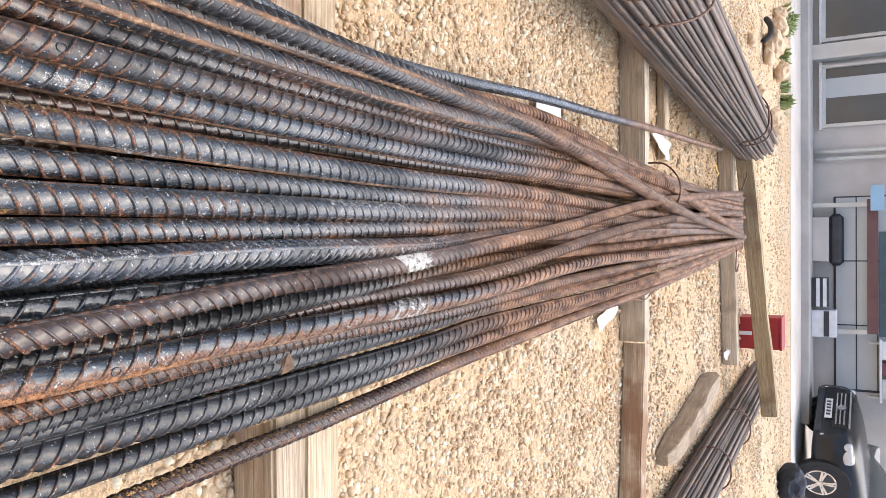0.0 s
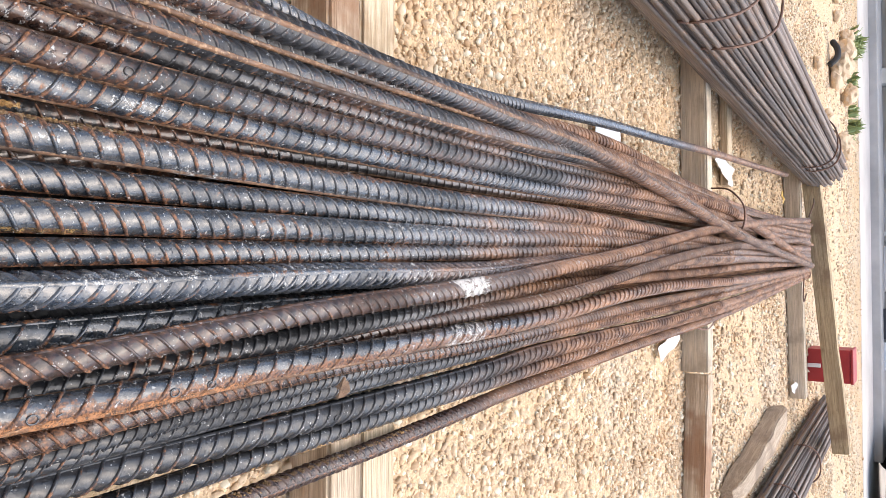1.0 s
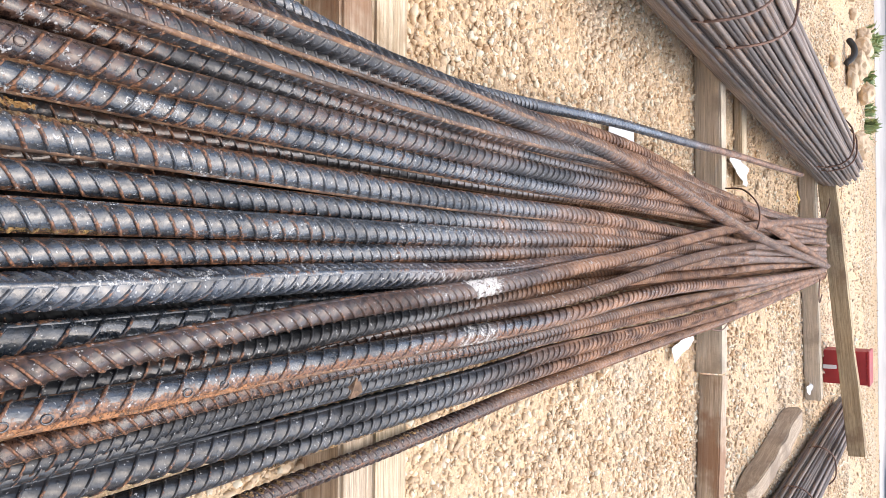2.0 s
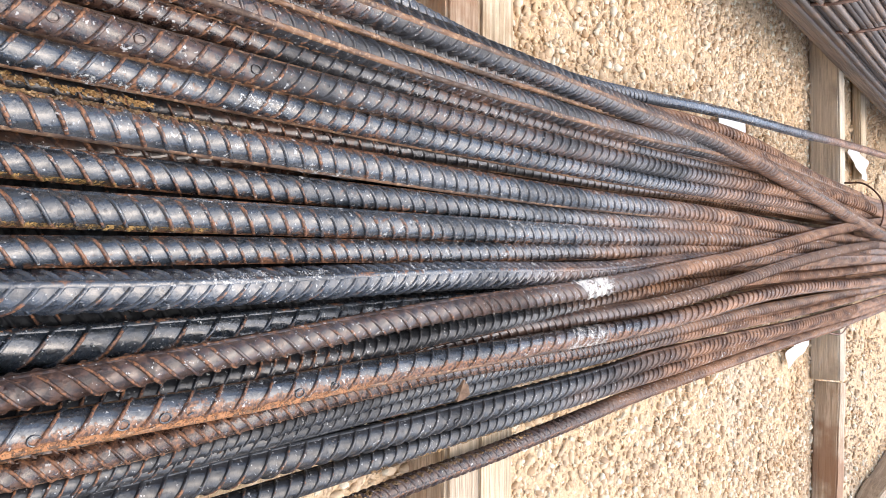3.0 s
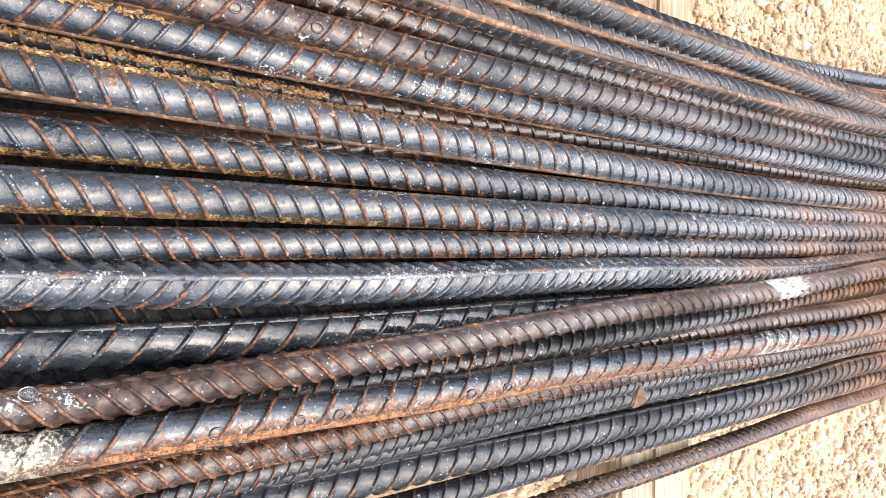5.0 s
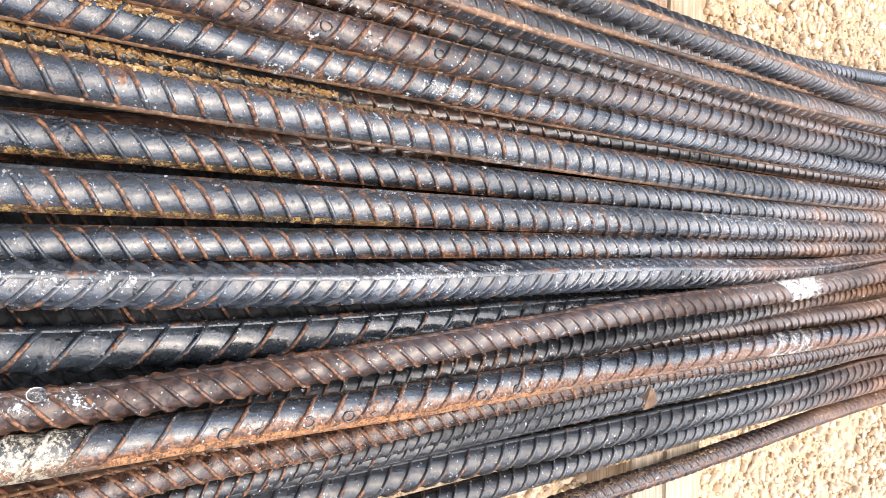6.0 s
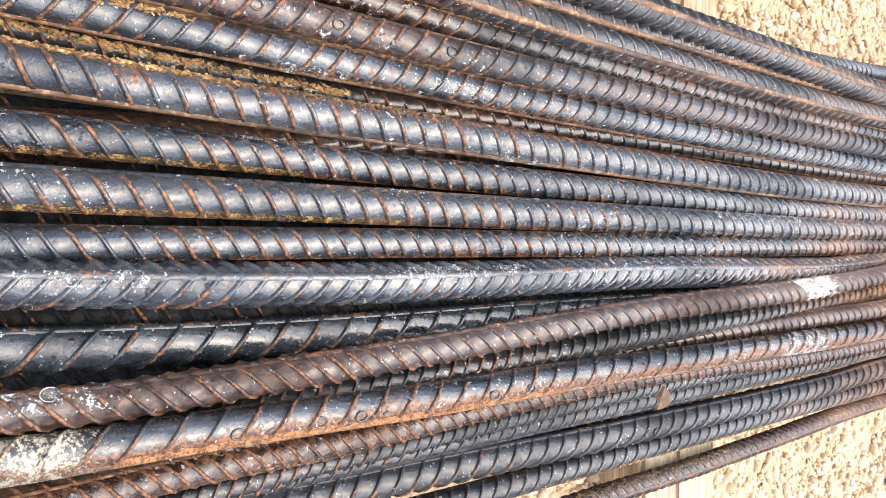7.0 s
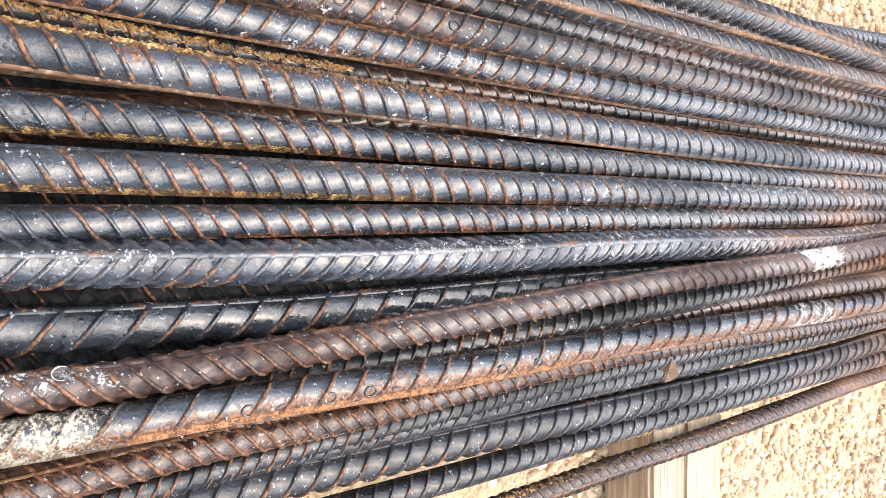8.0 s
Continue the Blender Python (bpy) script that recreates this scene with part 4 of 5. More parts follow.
# beam that lies over the ends, on the sleeper and on the neighbouring bundle
beam_dir = Vector((0.90, 4.80, 0.185)) - Vector((-0.60, 4.52, 0.085))
yaw = math.degrees(math.atan2(beam_dir.y, beam_dir.x))
rise = math.degrees(math.atan2(beam_dir.z, beam_dir.xy.length))
beam = timber(1.53, 0.075, 0.085, pose(-0.60, 4.47, 0.083, 0, 0, yaw) @ pose(0, 0, 0, 0, -rise, 0), WOOD_BEAM,
              "honey-brown square timber beam lying over the ends of the bundles", "", 0.006, name="timber_beam")
# rounded old log beside the second bundle
log = timber(1.02, 0.090, 0.080, pose(0.845, 3.13, 0, 0, 0, 101.5), WOOD_OLD, "old weathered timber block with rounded end beside the bundle", "", 0.018, name="timber_block")
for v in log.data.vertices:
    # worn, rounded ends and arrises
    e = min(v.co.x, 1.02 - v.co.x)
    if e < 0.10:
        k = 1 - 0.4 * (1 - max(e, 0) / 0.10) ** 2
        v.co.y, v.co.z = 0.045 + (v.co.y - 0.045) * k, v.co.z * k


# ---- tied bundles of thin rods ----
def rod_bundle(name, a, b, width, high, rods, radius, label, ties, flare=0.0, seed=1):
    """Straight thin rods packed into a flattened round bundle from a to b (axis at the bundle's bottom), tied with wire."""
    rng = random.Random(seed)
    a, b = Vector(a), Vector(b)
    length = (b - a).length
    axis = (b - a).normalized()
    turn = axis.to_track_quat("Y", "Z").to_matrix().to_4x4()
    root = empty(name, Matrix.Translation(a) @ turn, label, "rod bundle", "tied rod bundles")
    n = int(length / 0.25)
    shared = []
    for k in range(4):
        pts = [(0.004 * noise.noise((i * 0.4, k * 7.0, seed)), i * length / n, 0.004 * noise.noise((i * 0.4, k * 9.0, seed + 5))) for i in range(n + 1)]
        shared.append(sweep("rod", pts, radius, 7))
    made = 0
    rows = max(2, int(high / (radius * 1.75)))
    for row in range(rows):
        u = (row + 0.5) / rows
        half = width / 2 * (1 - abs(2 * u - 0.8) ** 2.4 * 0.55)
        cnt = max(2, int(2 * half / (radius * 2.02)))
        for c in range(cnt):
            # only the outer layers can be seen; the core is left hollow
            if 1 < row < rows - 2 and 2 < c < cnt - 3:
                continue
            x = -half + (c + 0.5 + (row % 2) * 0.5 - 0.25) * 2 * half / cnt
            z = radius + u * (high - 2 * radius) + rng.uniform(-0.3, 0.3) * radius
            ob = part_mesh("rod", shared[(row + c) % 4], ROD, root)
            yaw_r = math.atan2(-x * flare, length)
            ob.matrix_local = Matrix.Translation((x + rng.uniform(-1, 1) * radius * 0.35, rng.uniform(-0.05, 0.03), z)) @ Euler(
                (rng.uniform(-0.002, 0.002) - z * flare * 0.5 / length, 0, -yaw_r + rng.uniform(-0.0025, 0.0025))).to_matrix().to_4x4()
            made += 1
    for s, lean in ties:
        k = 1 - flare * s / length
        ring = []
        for i in range(33):
            g = 2 * math.pi * i / 32
            e = abs(math.cos(g)) ** 0.75 * math.copysign(1, math.cos(g))
            ring.append((e * (width / 2 + radius * 0.7) * k, s + lean * math.cos(g) + 0.012 * math.sin(2 * g) + 0.055 * k * math.sin(g), (high / 2) * (1 - 0.5 * flare * s / length) * (1 + math.sin(g) * 1.04) + radius * 0.2))
        part_mesh("tie_wire", sweep("tie_wire", ring, 0.0042, 6), WIRE, root, "rusty tie wire wound round the rods")
    return root


rod_bundle("rod_bundle", (-0.95, 0.9, 0.082), (-0.655, 4.50, 0.082), 0.43, 0.30, 120, 0.0085, "bundle of thin grey-brown steel rods tied with rusty wire",
           ((1.50, -0.20), (1.25, -0.17), (3.05, 0.01), (3.18, -0.02)), 0.53, 3)
rod_bundle("rod_bundle", (1.19, 2.3, 0.0), (0.79, 5.6, 0.0), 0.27, 0.165, 80, 0.0075, "smaller bundle of thin brown rods lying on the gravel",
           ((1.55, 0.03), (2.2, 0.03)), 0.25, 9)


# ---- wires round the fanned bundle ----
def wire(points, label, radius=0.003):
    ob = part_mesh("tie_wire", sweep("tie_wire", wander(points), radius, 6), WIRE)
    return tagged(ob, label, "wire", "loose tie wires")


wire([(-0.335, 2.62, 0.10), (-0.325, 2.60, 0.16), (-0.28, 2.59, 0.205), (-0.235, 2.60, 0.212), (-0.195, 2.61, 0.20), (-0.17, 2.64, 0.17)], "rusty tie wire loop over the fanned bars", 0.003)
wire([(0.075, 2.80, 0.11), (0.105, 2.72, 0.09), (0.135, 2.62, 0.086), (0.125, 2.52, 0.075), (0.10, 2.46, 0.09)], "rusty tie wire hanging loose beside the bars", 0.0035)
wire([(-0.06, 4.30, 0.12), (0.02, 4.34, 0.11), (0.06, 4.42, 0.10), (0.02, 4.5, 0.10)], "curled wire end beside the tied bars", 0.0035)
wire([(-0.38, 4.34, 0.14), (-0.45, 4.36, 0.16), (-0.48, 4.42, 0.15)], "short wire end sticking out by the beam", 0.0035)


# ---- litter ----
def sheet(name, w, d, m, material, label, category, crumple=0.008, thick=0.0012, seed=0):
    """A thin, crumpled sheet with real thickness."""
    n = 9
    vs = []
    for layer in (1, 0):
        for j in range(n):
            for i in range(n):
                x, y = (i / (n - 1) - 0.5) * w, (j / (n - 1) - 0.5) * d
                k = noise.noise((x * 28 + seed, y * 28, seed * 3.1))
                wob = noise.noise((x * 15, y * 15 + seed * 5, 2.0)) * 0.12
                vs.append((x * (1 + wob), y * (1 - wob), 0.006 + crumple * (k + 0.6) + layer * thick))
    bm = bmesh.new()
    b = [bm.verts.new(v) for v in vs]
    for j in range(n - 1):
        for i in range(n - 1):
            p = j * n + i
            bm.faces.new((b[p], b[p + 1], b[p + n + 1], b[p + n]))
            q = p + n * n
            bm.faces.new((b[q], b[q + n], b[q + n + 1], b[q + 1]))
    rim = [i for i in range(n)] + [n - 1 + n * j for j in range(1, n)] + [n * n - 1 - i for i in range(1, n)] + [n * (n - 1 - j) for j in range(1, n - 1)]
    for i, p in enumerate(rim):
        r = rim[(i + 1) % len(rim)]
        bm.faces.new((b[r], b[p], b[p + n * n], b[r + n * n]))
    ob = part(name, bm, material)
    ob.matrix_world = m
    return tagged(ob, label, category)


sheet("paper_scrap", 0.085, 0.17, pose(-0.395, 1.92, 0.008, 0, 0, 12), WHITE, "small white paper scrap lying on the gravel", "paper", 0.006, seed=1)
sheet("plastic_scrap", 0.07, 0.24, pose(-0.47, 3.06, 0.018, 0, 0, -14), WHITE, "torn white plastic sheet beside the thin board", "plastic", 0.02, seed=2)
sheet("paper_scrap", 0.045, 0.22, pose(0.178, 2.44, 0.008, 0, 0, 15), WHITE, "crumpled white paper beside the timber", "paper", 0.008, seed=3)
sheet("scrap", 0.05, 0.05, pose(-0.47, 4.17, 0.02, 0, 0, 40), YELLOW, "small ochre scrap lying on the gravel", "scrap", 0.02, seed=5)
sheet("paper_scrap", 0.05, 0.06, pose(0.52, 4.52, 0.015, 0, 0, 30), WHITE, "small white scrap by the sleeper", "paper", 0.02, seed=6)
sheet("plastic_scrap", 0.05, 0.06, pose(0.66, 5.75, 0.02, 0, 0, 10), GREEN, "bright green plastic scrap on the gravel", "plastic", 0.02, seed=8)

# bead of rain water on a bar
bm = bmesh.new()
bmesh.ops.create_uvsphere(bm, u_segments=20, v_segments=12, radius=0.0048)
for v in bm.verts:
    v.co.z *= 0.42
    v.co.y *= 1.25
drop_mat = Nodes("clear_water")
drop_mat.set("Base Color", (0.9, 0.92, 0.93)), drop_mat.set("Roughness", 0.02), drop_mat.set("IOR", 1.33), drop_mat.set("Transmission Weight", 1.0)
bead = part("water_drop", bm, drop_mat.mat)
bead.data.polygons.foreach_set("use_smooth", [True] * len(bead.data.polygons))
bead.matrix_world = pose(0.0867, 0.1224, 0.1515, 0, -12, 0)
tagged(bead, "clear rain drop sitting on a brown bar", "water drop")

# fallen leaf on a bar
bm = bmesh.new()
outline = [(-0.016, 0.0), (-0.012, 0.010), (-0.002, 0.015), (0.010, 0.012), (0.017, 0.003), (0.013, -0.007), (0.003, -0.013), (-0.009, -0.010)]
for dz in (0.0, 0.0008):
    mid = bm.verts.new((0, 0, 0.004 + dz))
    rim = [bm.verts.new((x, y, 0.004 * math.cos(8 * x * 30) + dz)) for x, y in outline]
    for i in range(8):
        f = (mid, rim[i], rim[(i + 1) % 8])
        bm.faces.new(f if dz else f[::-1])
    if dz:
        for i in range(8):
            bm.faces.new((last[i], last[(i + 1) % 8], rim[(i + 1) % 8], rim[i]))
    last = rim
leaf = part("leaf", bm, LEAF_DRY)
leaf.matrix_world = pose(0.136, 0.753, 0.128, 12, -20, 60)
tagged(leaf, "small dry brown leaf resting on the bars", "leaf")


# red metal box behind the sleeper
red = empty("metal_box", pose(0.455, 5.16, 0, 0, 0, 3), "red painted metal box standing on the gravel", "box")
part("body", box(-0.10, 0.10, 0, 0.17, 0, 0.235, 0.006), RED, red)
part("lid", box(-0.104, 0.104, -0.004, 0.174, 0.2352, 0.250, 0.004), RED, red)
part("latch", box(-0.012, 0.012, -0.010, -0.0002, 0.0, 0.075, 0.003), WHITE, red, "white strap on the red box")

# dark sack by the car
bm = bmesh.new()
bmesh.ops.create_icosphere(bm, subdivisions=3, radius=0.16)
for v in bm.verts:
    k = noise.noise(v.co * 9)
    v.co = Vector((v.co.x * 1.15, v.co.y, max(v.co.z * 0.8 + 0.11, 0.0))) * (1 + 0.25 * k)
sack = part("sack", bm, plain_mat("dark_blue_cloth", (0.022, 0.03, 0.045), 0.8, 0, 0.4, 20))
sack.matrix_world = pose(2.06, 7.75, height(2.06, 7.75))
tagged(sack, "dark blue crumpled sack lying on the yard", "sack")


# ---- weeds ----
def weed(x, y, blades, size, seed):
    rng = random.Random(seed)
    bm = bmesh.new()
    for _ in range(blades):
        a, tilt, l = rng.uniform(0, 6.28), rng.uniform(0.1, 0.9), size * rng.uniform(0.5, 1.0)
        d = Vector((math.cos(a), math.sin(a), 0))
        s = Vector((-d.y, d.x, 0)) * l * 0.09
        o = Vector((rng.gauss(0, size * 0.25), rng.gauss(0, size * 0.25), 0))
        p1 = o + d * l * tilt * 0.4 + Vector((0, 0, l * 0.6))
        p2 = o + d * l * tilt + Vector((0, 0, l * (1.0 - 0.4 * tilt)))
        v = [bm.verts.new(q) for q in (o - s * 0.5, o + s * 0.5, p1 + s, p1 - s, p2)]
        bm.faces.new((v[0], v[1], v[2], v[3]))
        bm.faces.new((v[3], v[2], v[4]))
    ob = part("weed", bm, LEAF_GREEN)
    ob.matrix_world = pose(x, y, height(x, y) - 0.005)
    tagged(ob, "tuft of green weeds at the edge of the yard", "weed", "weeds along the street")


for i, (x, y, s) in enumerate(((-2.45, 8.7, 0.22), (-2.2, 8.9, 0.16), (-1.75, 9.0, 0.2), (-2.7, 9.3, 0.25), (-2.0, 9.5, 0.15), (-1.6, 9.3, 0.12), (-3.0, 8.4, 0.2))):
    weed(x, y, 60, s, 40 + i)

# rubble heap behind the first bundle
for i in range(16):
    rng = random.Random(90 + i)
    bm = bmesh.new()
    bmesh.ops.create_icosphere(bm, subdivisions=3, radius=rng.uniform(0.04, 0.10))
    for v in bm.verts:
        v.co *= 1 + 0.5 * noise.noise(v.co * 9 + Vector((i * 3, 0, 0))) + 0.3 * noise.noise(v.co * 28 + Vector((i * 5, 0, 0)))
        v.co.z *= 0.7
    low = min(v.co.z for v in bm.verts)
    x, y = rng.uniform(-2.4, -0.95), rng.uniform(5.2, 7.2)
    rock = part("rock", bm, STONE)
    rock.matrix_world = pose(x, y, height(x, y) - low - 0.012, 0, 0, rng.uniform(0, 360))
    tagged(rock, "pale rough limestone lump on the yard", "rock", "limestone lumps")
# bent dark hose end among the rubble
tagged(part_mesh("hose", sweep("hose", wander([(-1.86, 6.3, 0.02), (-1.78, 6.22, 0.06), (-1.70, 6.16, 0.065), (-1.64, 6.12, 0.02)]), 0.022, 10), BLACK), "bent black hose end lying in the rubble", "hose")


# ---- shop front across the street ----
before = set(scene.objects)
FY, FZ = 11.9, -0.158
facade = part("wall_front", box(-9, 2.15, FY + 0.03, FY + 0.25, FZ, 2.9), WALL)
tagged(facade, "grey rendered wall of the shop across the street", "wall", kind="structure")
side_wall = part("wall_side", box(1.93, 2.15, FY + 0.2505, 15.0, FZ, 2.9), WALL)
tagged(side_wall, "grey rendered side wall of the shop", "wall", kind="structure")
rear_wall = part("wall_rear", box(2.1505, 12, 14.8, 15.0, FZ, 2.9), CONCRETE)
tagged(rear_wall, "pale set-back wall beside the shop", "wall", kind="structure")
roof = part("roof_slab", box(-9.2, 2.4, FY - 0.25, 15.1, 2.9005, 3.05, 0.01), CONCRETE)
tagged(roof, "flat concrete roof edge of the shop", "roof", kind="structure")


# unseen plain walls, added beside and behind the camera to darken the bars' reflections
for name, b in (("wall_back", (-7, 8, -3.4, -3.2)), ("wall_left", (-7.2, -7, -3.4, 9.0)), ("wall_right", (8, 8.2, -3.4, 9.0))):
    tagged(part(name, box(*b, -0.1, 3.4), WALL), "unseen plain grey wall added to darken reflections", "wall", kind="structure")


def shop_window(name, x0, x1, z0, z1, label):
    root = empty(name, pose(0, FY, 0), label, "window")
    tagged(root, kind="structure")
    part("pane", box(x0 + 0.04, x1 - 0.04, 0.004, 0.012, z0 + 0.04, z1 - 0.04), GLASS, root)
    f = part("window_frame", box(x0, x0 + 0.05, -0.05, 0.025, z0, z1, 0.004), FRAME, root)
    for b in ((x1 - 0.05, x1, z0, z1), (x0 + 0.0505, x1 - 0.0505, z0, z0 + 0.05), (x0 + 0.0505, x1 - 0.0505, z1 - 0.05, z1)):
        part("window_frame", box(b[0], b[1], -0.05, 0.025, b[2], b[3], 0.004), FRAME, root)
    part("window_sill", box(x0 - 0.03, x1 + 0.03, -0.09, 0.028, z0 - 0.03, z0 - 0.0005, 0.004), WHITE, root)
    return root


shop_window("window_1", -4.6, -3.06, 0.05, 2.3, "dark glazed shop window with a pale metal frame")
shop_window("window_2", -2.74, -1.86, 0.05, 2.3, "narrow dark glazed shop window with a pale panel behind")
poster = part("poster", box(-2.55, -2.28, FY - 0.004, FY + 0.0035, 0.10, 1.9), PANEL)
tagged(poster, "pale plain upright banner in the shop window", "banner")
pillar = part("pillar", box(-3.00, -2.79, FY - 0.20, FY + 0.0295, FZ, 2.9, 0.01), FRAME)
tagged(pillar, "grey square pillar of the shop front", "pillar", kind="structure")
for x in (-1.52, -1.42):
    pts = [(x, FY - 0.05, FZ + 0.12 + 0.2 * i) for i in range(17)]
    tagged(part_mesh("downpipe", sweep("downpipe", pts, 0.032, 12), FRAME), "grey metal downpipe fixed to the wall", "pipe", "pipes on the wall")
# tiled dado
dado = new("tile_panelling")
dado.matrix_world = pose(0, FY, 0)
tagged(dado, "pale blue wall tiles with dark joints", "tiles", kind="structure")
tile = bpy.data.meshes.new("tile")
bm = box(0, 0.865, -0.012, 0.026, 0, 0.24, 0.004)
bm.to_mesh(tile)
bm.free()
tile.materials.append(PANEL)
for i in range(3):
    for j in range(3):
        ob = new("tile", tile)
        ob.parent = dado
        ob.matrix_local = pose(-0.88 + 0.88 * i, 0, 0.22 + 0.255 * j)
dark_back = part("trim", box(-0.90, 1.78, FY + 0.015, FY + 0.0298, 0.19, 0.98), DARK)
tagged(dark_back, "dark joint backing behind the tiles", "trim", kind="structure")


STEP = FZ + 0.10
step = part("step", box(-9, 2.15, FY - 0.75, FY - 0.0005, FZ - 0.05, STEP, 0.012), plain_mat("worn_grey_concrete", (0.50, 0.47, 0.44), 0.85, 0, 0.2, 2.0, 0.3))
tagged(step, "worn grey concrete step along the shop front", "step", kind="structure")


def crate(name, x0, x1, y0, y1, z0, z1, mat, label, category, bands=0, band_mat=None):
    root = empty(name, pose((x0 + x1) / 2, (y0 + y1) / 2, z0), label, category)
    w, d, h = (x1 - x0) / 2, (y1 - y0) / 2, z1 - z0
    part("body", box(-w, w, -d, d, 0, h, 0.008), mat, root)
    for i in range(bands):
        z = h * (i + 0.7) / (bands + 0.4)
        part("band", box(-w + 0.01, w - 0.01, -d - 0.008, -d - 0.0005, z, z + h * 0.22, 0.002), band_mat or DARK, root)
    return root


# goods and boards along the shop front
board = part("board", box(-0.65, 0.06, FY - 0.16, FY - 0.09, STEP + 0.20, STEP + 0.38, 0.05, 1), DARK)
stand = crate("board_stand", -0.60, 0.0, FY - 0.30, FY - 0.06, STEP, STEP + 0.1995, WALL, "low grey plinth before the tiled wall", "plinth")
tagged(board, "dark six-sided board standing on a low plinth", "board")
crate("crate", 0.22, 0.62, FY - 0.42, FY - 0.14, STEP, STEP + 0.20, DARK, "dark slatted crate with pale bands on the pavement", "crate", 2, WHITE)
crate("crate", 0.66, 1.02, FY - 0.42, FY - 0.14, STEP, STEP + 0.30, WHITE, "white appliance box with a dark opening", "box", 1, DARK)
# bench with maroon and teal boards leaning over the tiles
shelf = empty("display_rack", pose(0, FY - 0.14, STEP), "display rack with maroon and dark teal boards", "rack")
part("leg", box(-0.80, -0.74, -0.04, 0.04, 0, 0.66, 0.004), FRAME, shelf)
part("leg", box(0.92, 0.98, -0.04, 0.04, 0, 0.66, 0.004), FRAME, shelf)
part("board", box(-0.84, 0.97, -0.05, -0.02, 0.6602, 0.79, 0.006), MAROON, shelf, "maroon lower board")
part("board", box(-0.40, 1.0, -0.04, -0.01, 0.795, 0.90, 0.006), TEAL, shelf, "dark teal upper board")
part("sign", box(-1.02, -0.68, -0.09, -0.055, 0.70, 0.86, 0.004), BLUE, shelf, "small pale blue sign without readable words")
# shelf on the wall with cartons
wall_shelf = empty("wall_shelf", pose(1.45, FY - 0.10, STEP + 0.80), "pale metal wall shelf above the tiles", "shelf")
part("board", box(-0.42, 0.42, -0.14, 0.084, 0, 0.03, 0.004), WHITE, wall_shelf)
for x in (-0.36, 0.36):
    part("bracket", box(x - 0.012, x + 0.012, -0.10, 0.084, -0.12, -0.0005, 0.004), FRAME, wall_shelf)
for x0, x1, high, mat, word in ((1.06, 1.30, 0.26, WHITE, "white carton with dark squares on the wall shelf"), (1.34, 1.52, 0.34, MAROON, "dull red carton on the wall shelf"),
                                (1.56, 1.82, 0.22, CONCRETE, "pale carton on the wall shelf")):
    crate("carton", x0, x1, FY - 0.22, FY - 0.04, STEP + 0.8305, STEP + 0.8305 + high, mat, word, "carton", 1, DARK)


# ---- parked car ----
def wheel(parent, x, y):
    tyre_r = 0.325
    bm = disc(tyre_r, 0.205, 40, 0.03)
    hub = part("wheel", bm, BLACK, parent)
    hub.matrix_local = pose(x, y, tyre_r)
    out = 1 if y > 0 else -1
    rim = part("rim", disc(0.232, 0.02, 36, 0.004), CHROME, hub, "bright alloy rim")
    rim.matrix_local = pose(0, out * 0.096, 0)
    well = part("rim_well", disc(0.205, 0.01, 36), DARK, hub)
    well.matrix_local = pose(0, out * 0.104, 0)
    for i in range(5):
        for s in (-7, 7):
            bm = box(-0.018, 0.018, -0.008, 0.008, 0.03, 0.222, 0.004)
            ob = part("spoke", bm, CHROME, hub)
            ob.matrix_local = pose(0, out * 0.113, 0) @ Matrix.Rotation(radians(72 * i + s), 4, "Y")
    cap = part("hub_cap", disc(0.045, 0.03, 20, 0.006), CHROME, hub)
    cap.matrix_local = pose(0, out * 0.116, 0)


def car_section(x, half, z0, z1, crown):
    """Cross-section of the body shell at x, from sill to sill."""
    prof = [(-half * 0.90, z0), (-half, z0 + 0.10), (-half, z0 + (z1 - z0) * 0.55), (-half * 0.965, z1 - 0.07), (-half * 0.86, z1 - 0.005), (-half * 0.45, z1 + crown),
            (0, z1 + crown * 1.25), (half * 0.45, z1 + crown), (half * 0.86, z1 - 0.005), (half * 0.965, z1 - 0.07), (half, z0 + (z1 - z0) * 0.55), (half, z0 + 0.10), (half * 0.90, z0)]
    return [(x, y, z) for y, z in prof]


theta = 26
car = empty("car", pose(3.645, 11.89, FZ, 0, 0, 180 + theta), "dark grey parked car with alloy wheels and chrome grille", "car")
cs = [car_section(*a) for a in ((2.15, 0.60, 0.30, 0.60, 0.01), (2.11, 0.72, 0.24, 0.70, 0.02), (1.98, 0.80, 0.22, 0.78, 0.03), (1.6, 0.83, 0.20, 0.86, 0.04), (0.95, 0.84, 0.20, 0.93, 0.04),
                              (0.0, 0.84, 0.20, 0.95, 0.02), (-1.2, 0.84, 0.20, 0.97, 0.02), (-1.9, 0.86, 0.22, 0.98, 0.02), (-2.1, 0.78, 0.28, 0.95, 0.0))]
part_mesh("body", grid_mesh("body", [v for s in cs for v in s], len(cs), 13), CARPAINT, car)
cab = [[(x, y * w, z) for y, z in ((-0.80, 0.93), (-0.74, 1.1), (-0.60, h), (-0.3, h + 0.03), (0.3, h + 0.03), (0.60, h), (0.74, 1.1), (0.80, 0.93))] for x, w, h in
       ((0.95, 1.0, 0.95), (0.25, 0.97, 1.40), (-0.4, 0.97, 1.46), (-1.4, 0.95, 1.42), (-2.0, 0.95, 0.98))]
part_mesh("cabin", grid_mesh("cabin", [v for s in cab for v in s], len(cab), 8), GLASS, car, "dark glazed cabin")
part("roof", box(-1.45, 0.1, -0.56, 0.56, 1.47, 1.52, 0.02), CARPAINT, car)
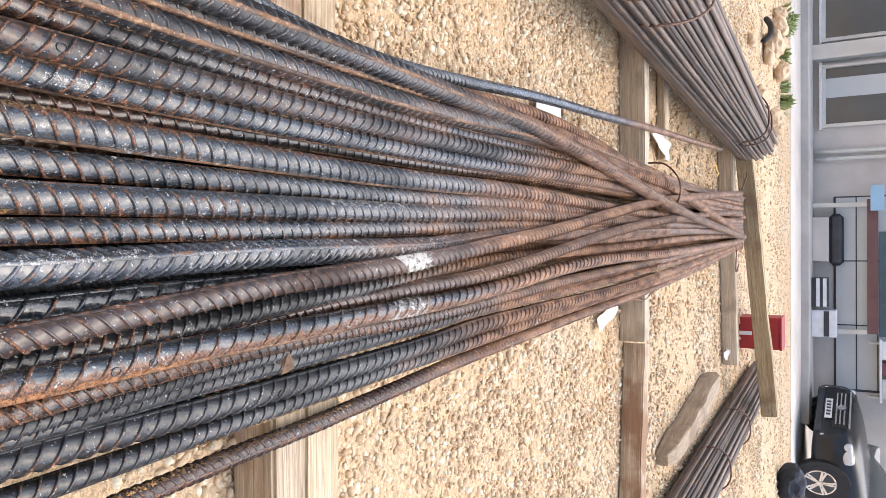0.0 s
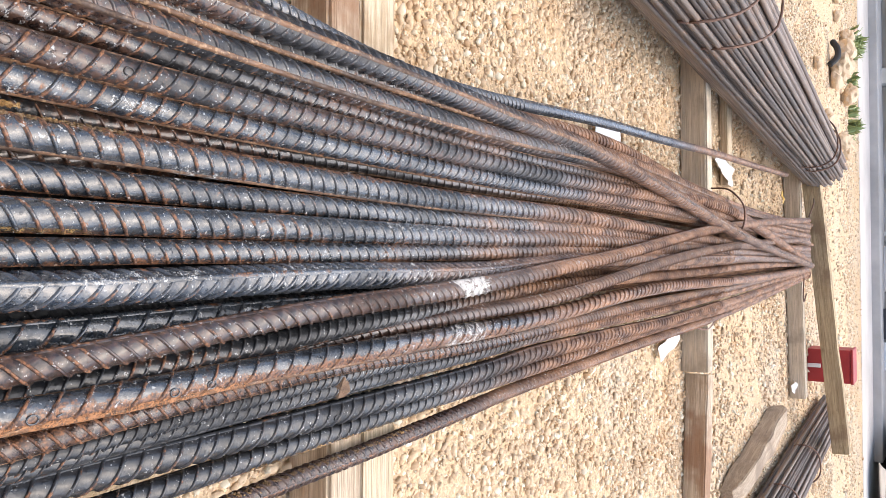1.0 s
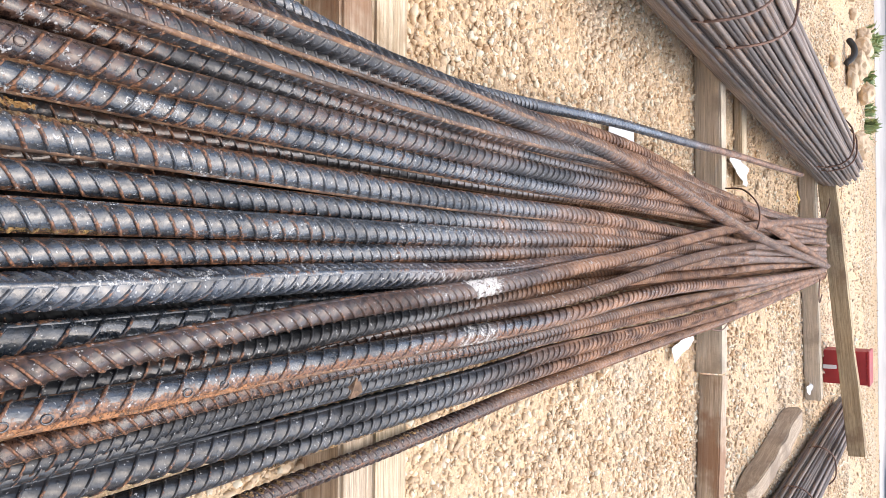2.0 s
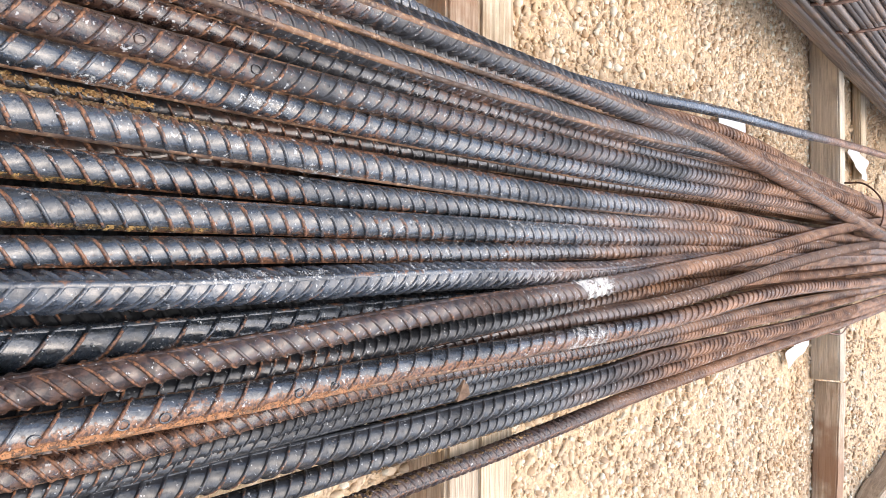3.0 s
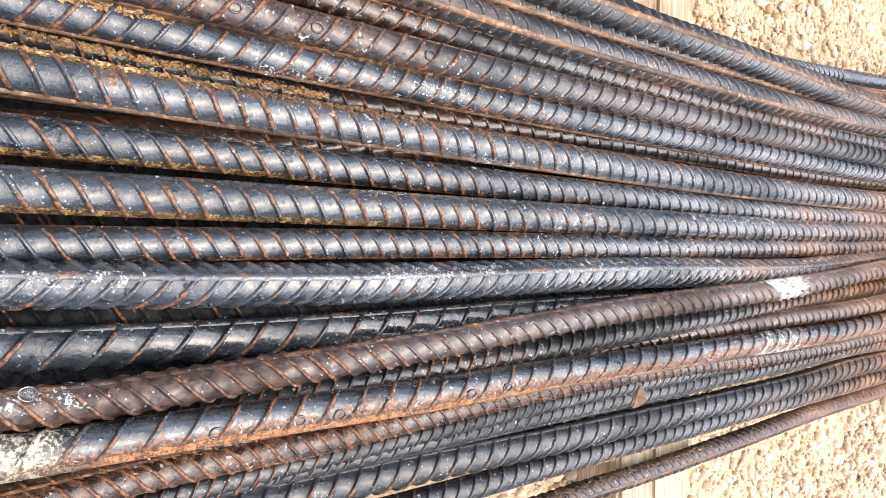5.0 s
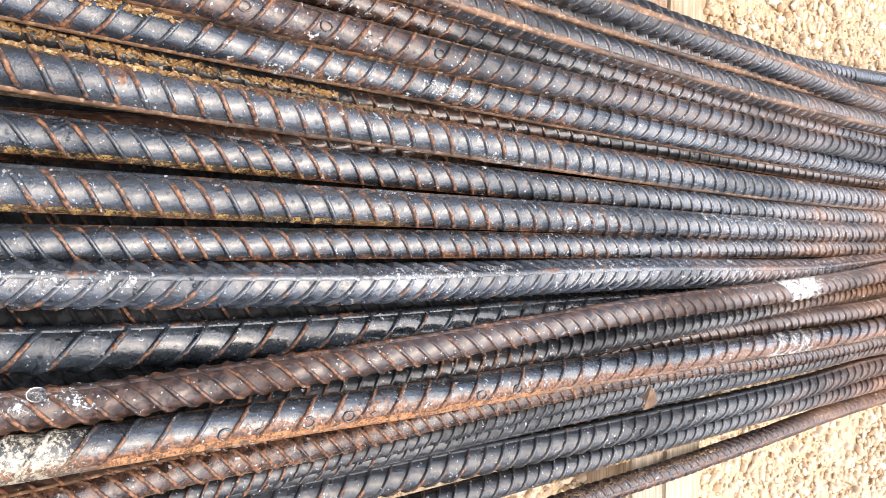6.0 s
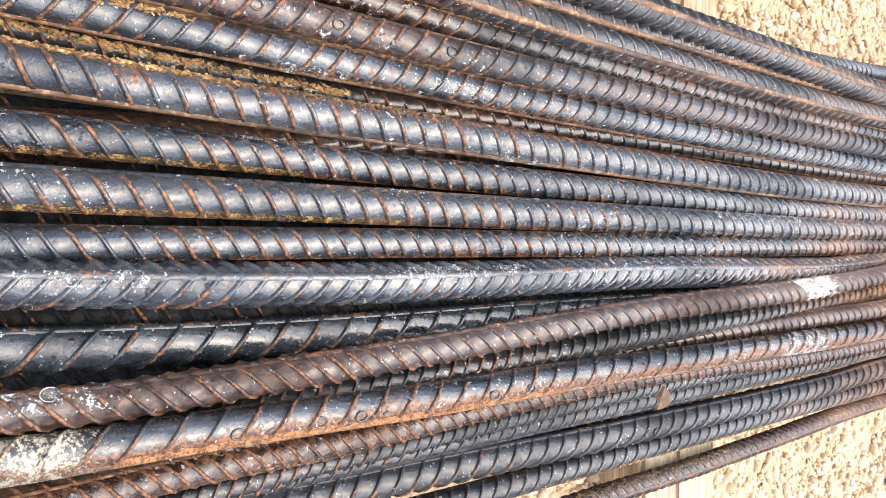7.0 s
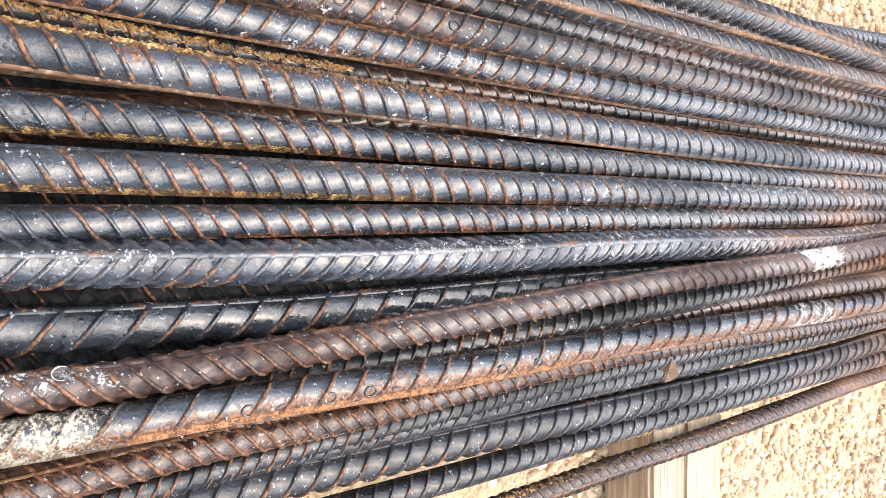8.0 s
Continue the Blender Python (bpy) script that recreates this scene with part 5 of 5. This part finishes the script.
for x in (1.42, -1.22):
    for y in (0.76, -0.76):
        wheel(car, x, y)
        arch = part("wheel_arch", disc(0.385, 0.05, 36), BLACK, car)
        arch.matrix_local = pose(x, y + (0.072 if y > 0 else -0.072), 0.345)
for y in (0.60, -0.60):
    s = 1 if y > 0 else -1
    ob = part("headlight", box(-0.24, 0.08, -0.06, 0.07, 0, 0.15, 0.05, 3), LENS, car, "clear swept headlight")
    ob.matrix_local = pose(1.97, y * 1.17, 0.62, 0, 6, -24 * s)
    ob = part("headlight_reflector", box(-0.14, 0.0, -0.035, 0.045, 0.1495, 0.156, 0.003), CHROME, car)
    ob.matrix_local = pose(1.97, y * 1.17, 0.62, 0, 6, -24 * s)
    ob = part("fog_light", box(-0.03, 0.03, -0.07, 0.07, 0, 0.06, 0.015), LENS, car)
    ob.matrix_local = pose(2.10, y * 0.95, 0.33, 0, 0, -20 * s)
part("grille", box(2.1100, 2.1650, -0.46, 0.46, 0.49, 0.70, 0.02), BLACK, car, "black grille with chrome bars")
for z in (0.52, 0.575, 0.63):
    part("grille_bar", box(2.1652, 2.1860, -0.40, 0.40, z, z + 0.022, 0.003), CHROME, car)
part("badge", disc(0.06, 0.02, 24, 0.004), CHROME, car).matrix_local = pose(2.195, 0, 0.60, 0, 0, 90)
part("grille_surround", box(2.1350, 2.1840, -0.47, 0.47, 0.7005, 0.725, 0.006), CHROME, car)
part("number_plate", box(2.1652, 2.1750, -0.25, 0.25, 0.37, 0.47, 0.004), WHITE, car, "white number plate with plain dark bars")
for i in range(5):
    part("plate_bar", box(2.1753, 2.1780, -0.19 + 0.08 * i, -0.14 + 0.08 * i, 0.39, 0.45), DARK, car)
part("bumper", box(2.0300, 2.1700, -0.56, 0.56, 0.25, 0.345, 0.03), DARK, car)
part("side_moulding", box(-0.75, 0.75, 0.84, 0.855, 0.50, 0.56, 0.005), DARK, car)

# the street was laid out at a smaller scale round the first eye: bring it to its true size
STREET = Matrix.Translation((0, 0, EYE)) @ Matrix.Scale(1.22, 4) @ Matrix.Translation((0, 0, -EYE))
hub_place = Vector((2.60, 10.5, FZ))
for ob in [o for o in scene.objects if o not in before and not o.parent]:
    if ob.name.startswith(("wall_back", "wall_left", "wall_right")):
        continue
    m = ob.matrix_basis
    if ob == car:
        m = Matrix.Translation(hub_place) @ Matrix.Scale(0.82, 4) @ Matrix.Translation(-hub_place) @ m
    ob.matrix_basis = STREET @ m
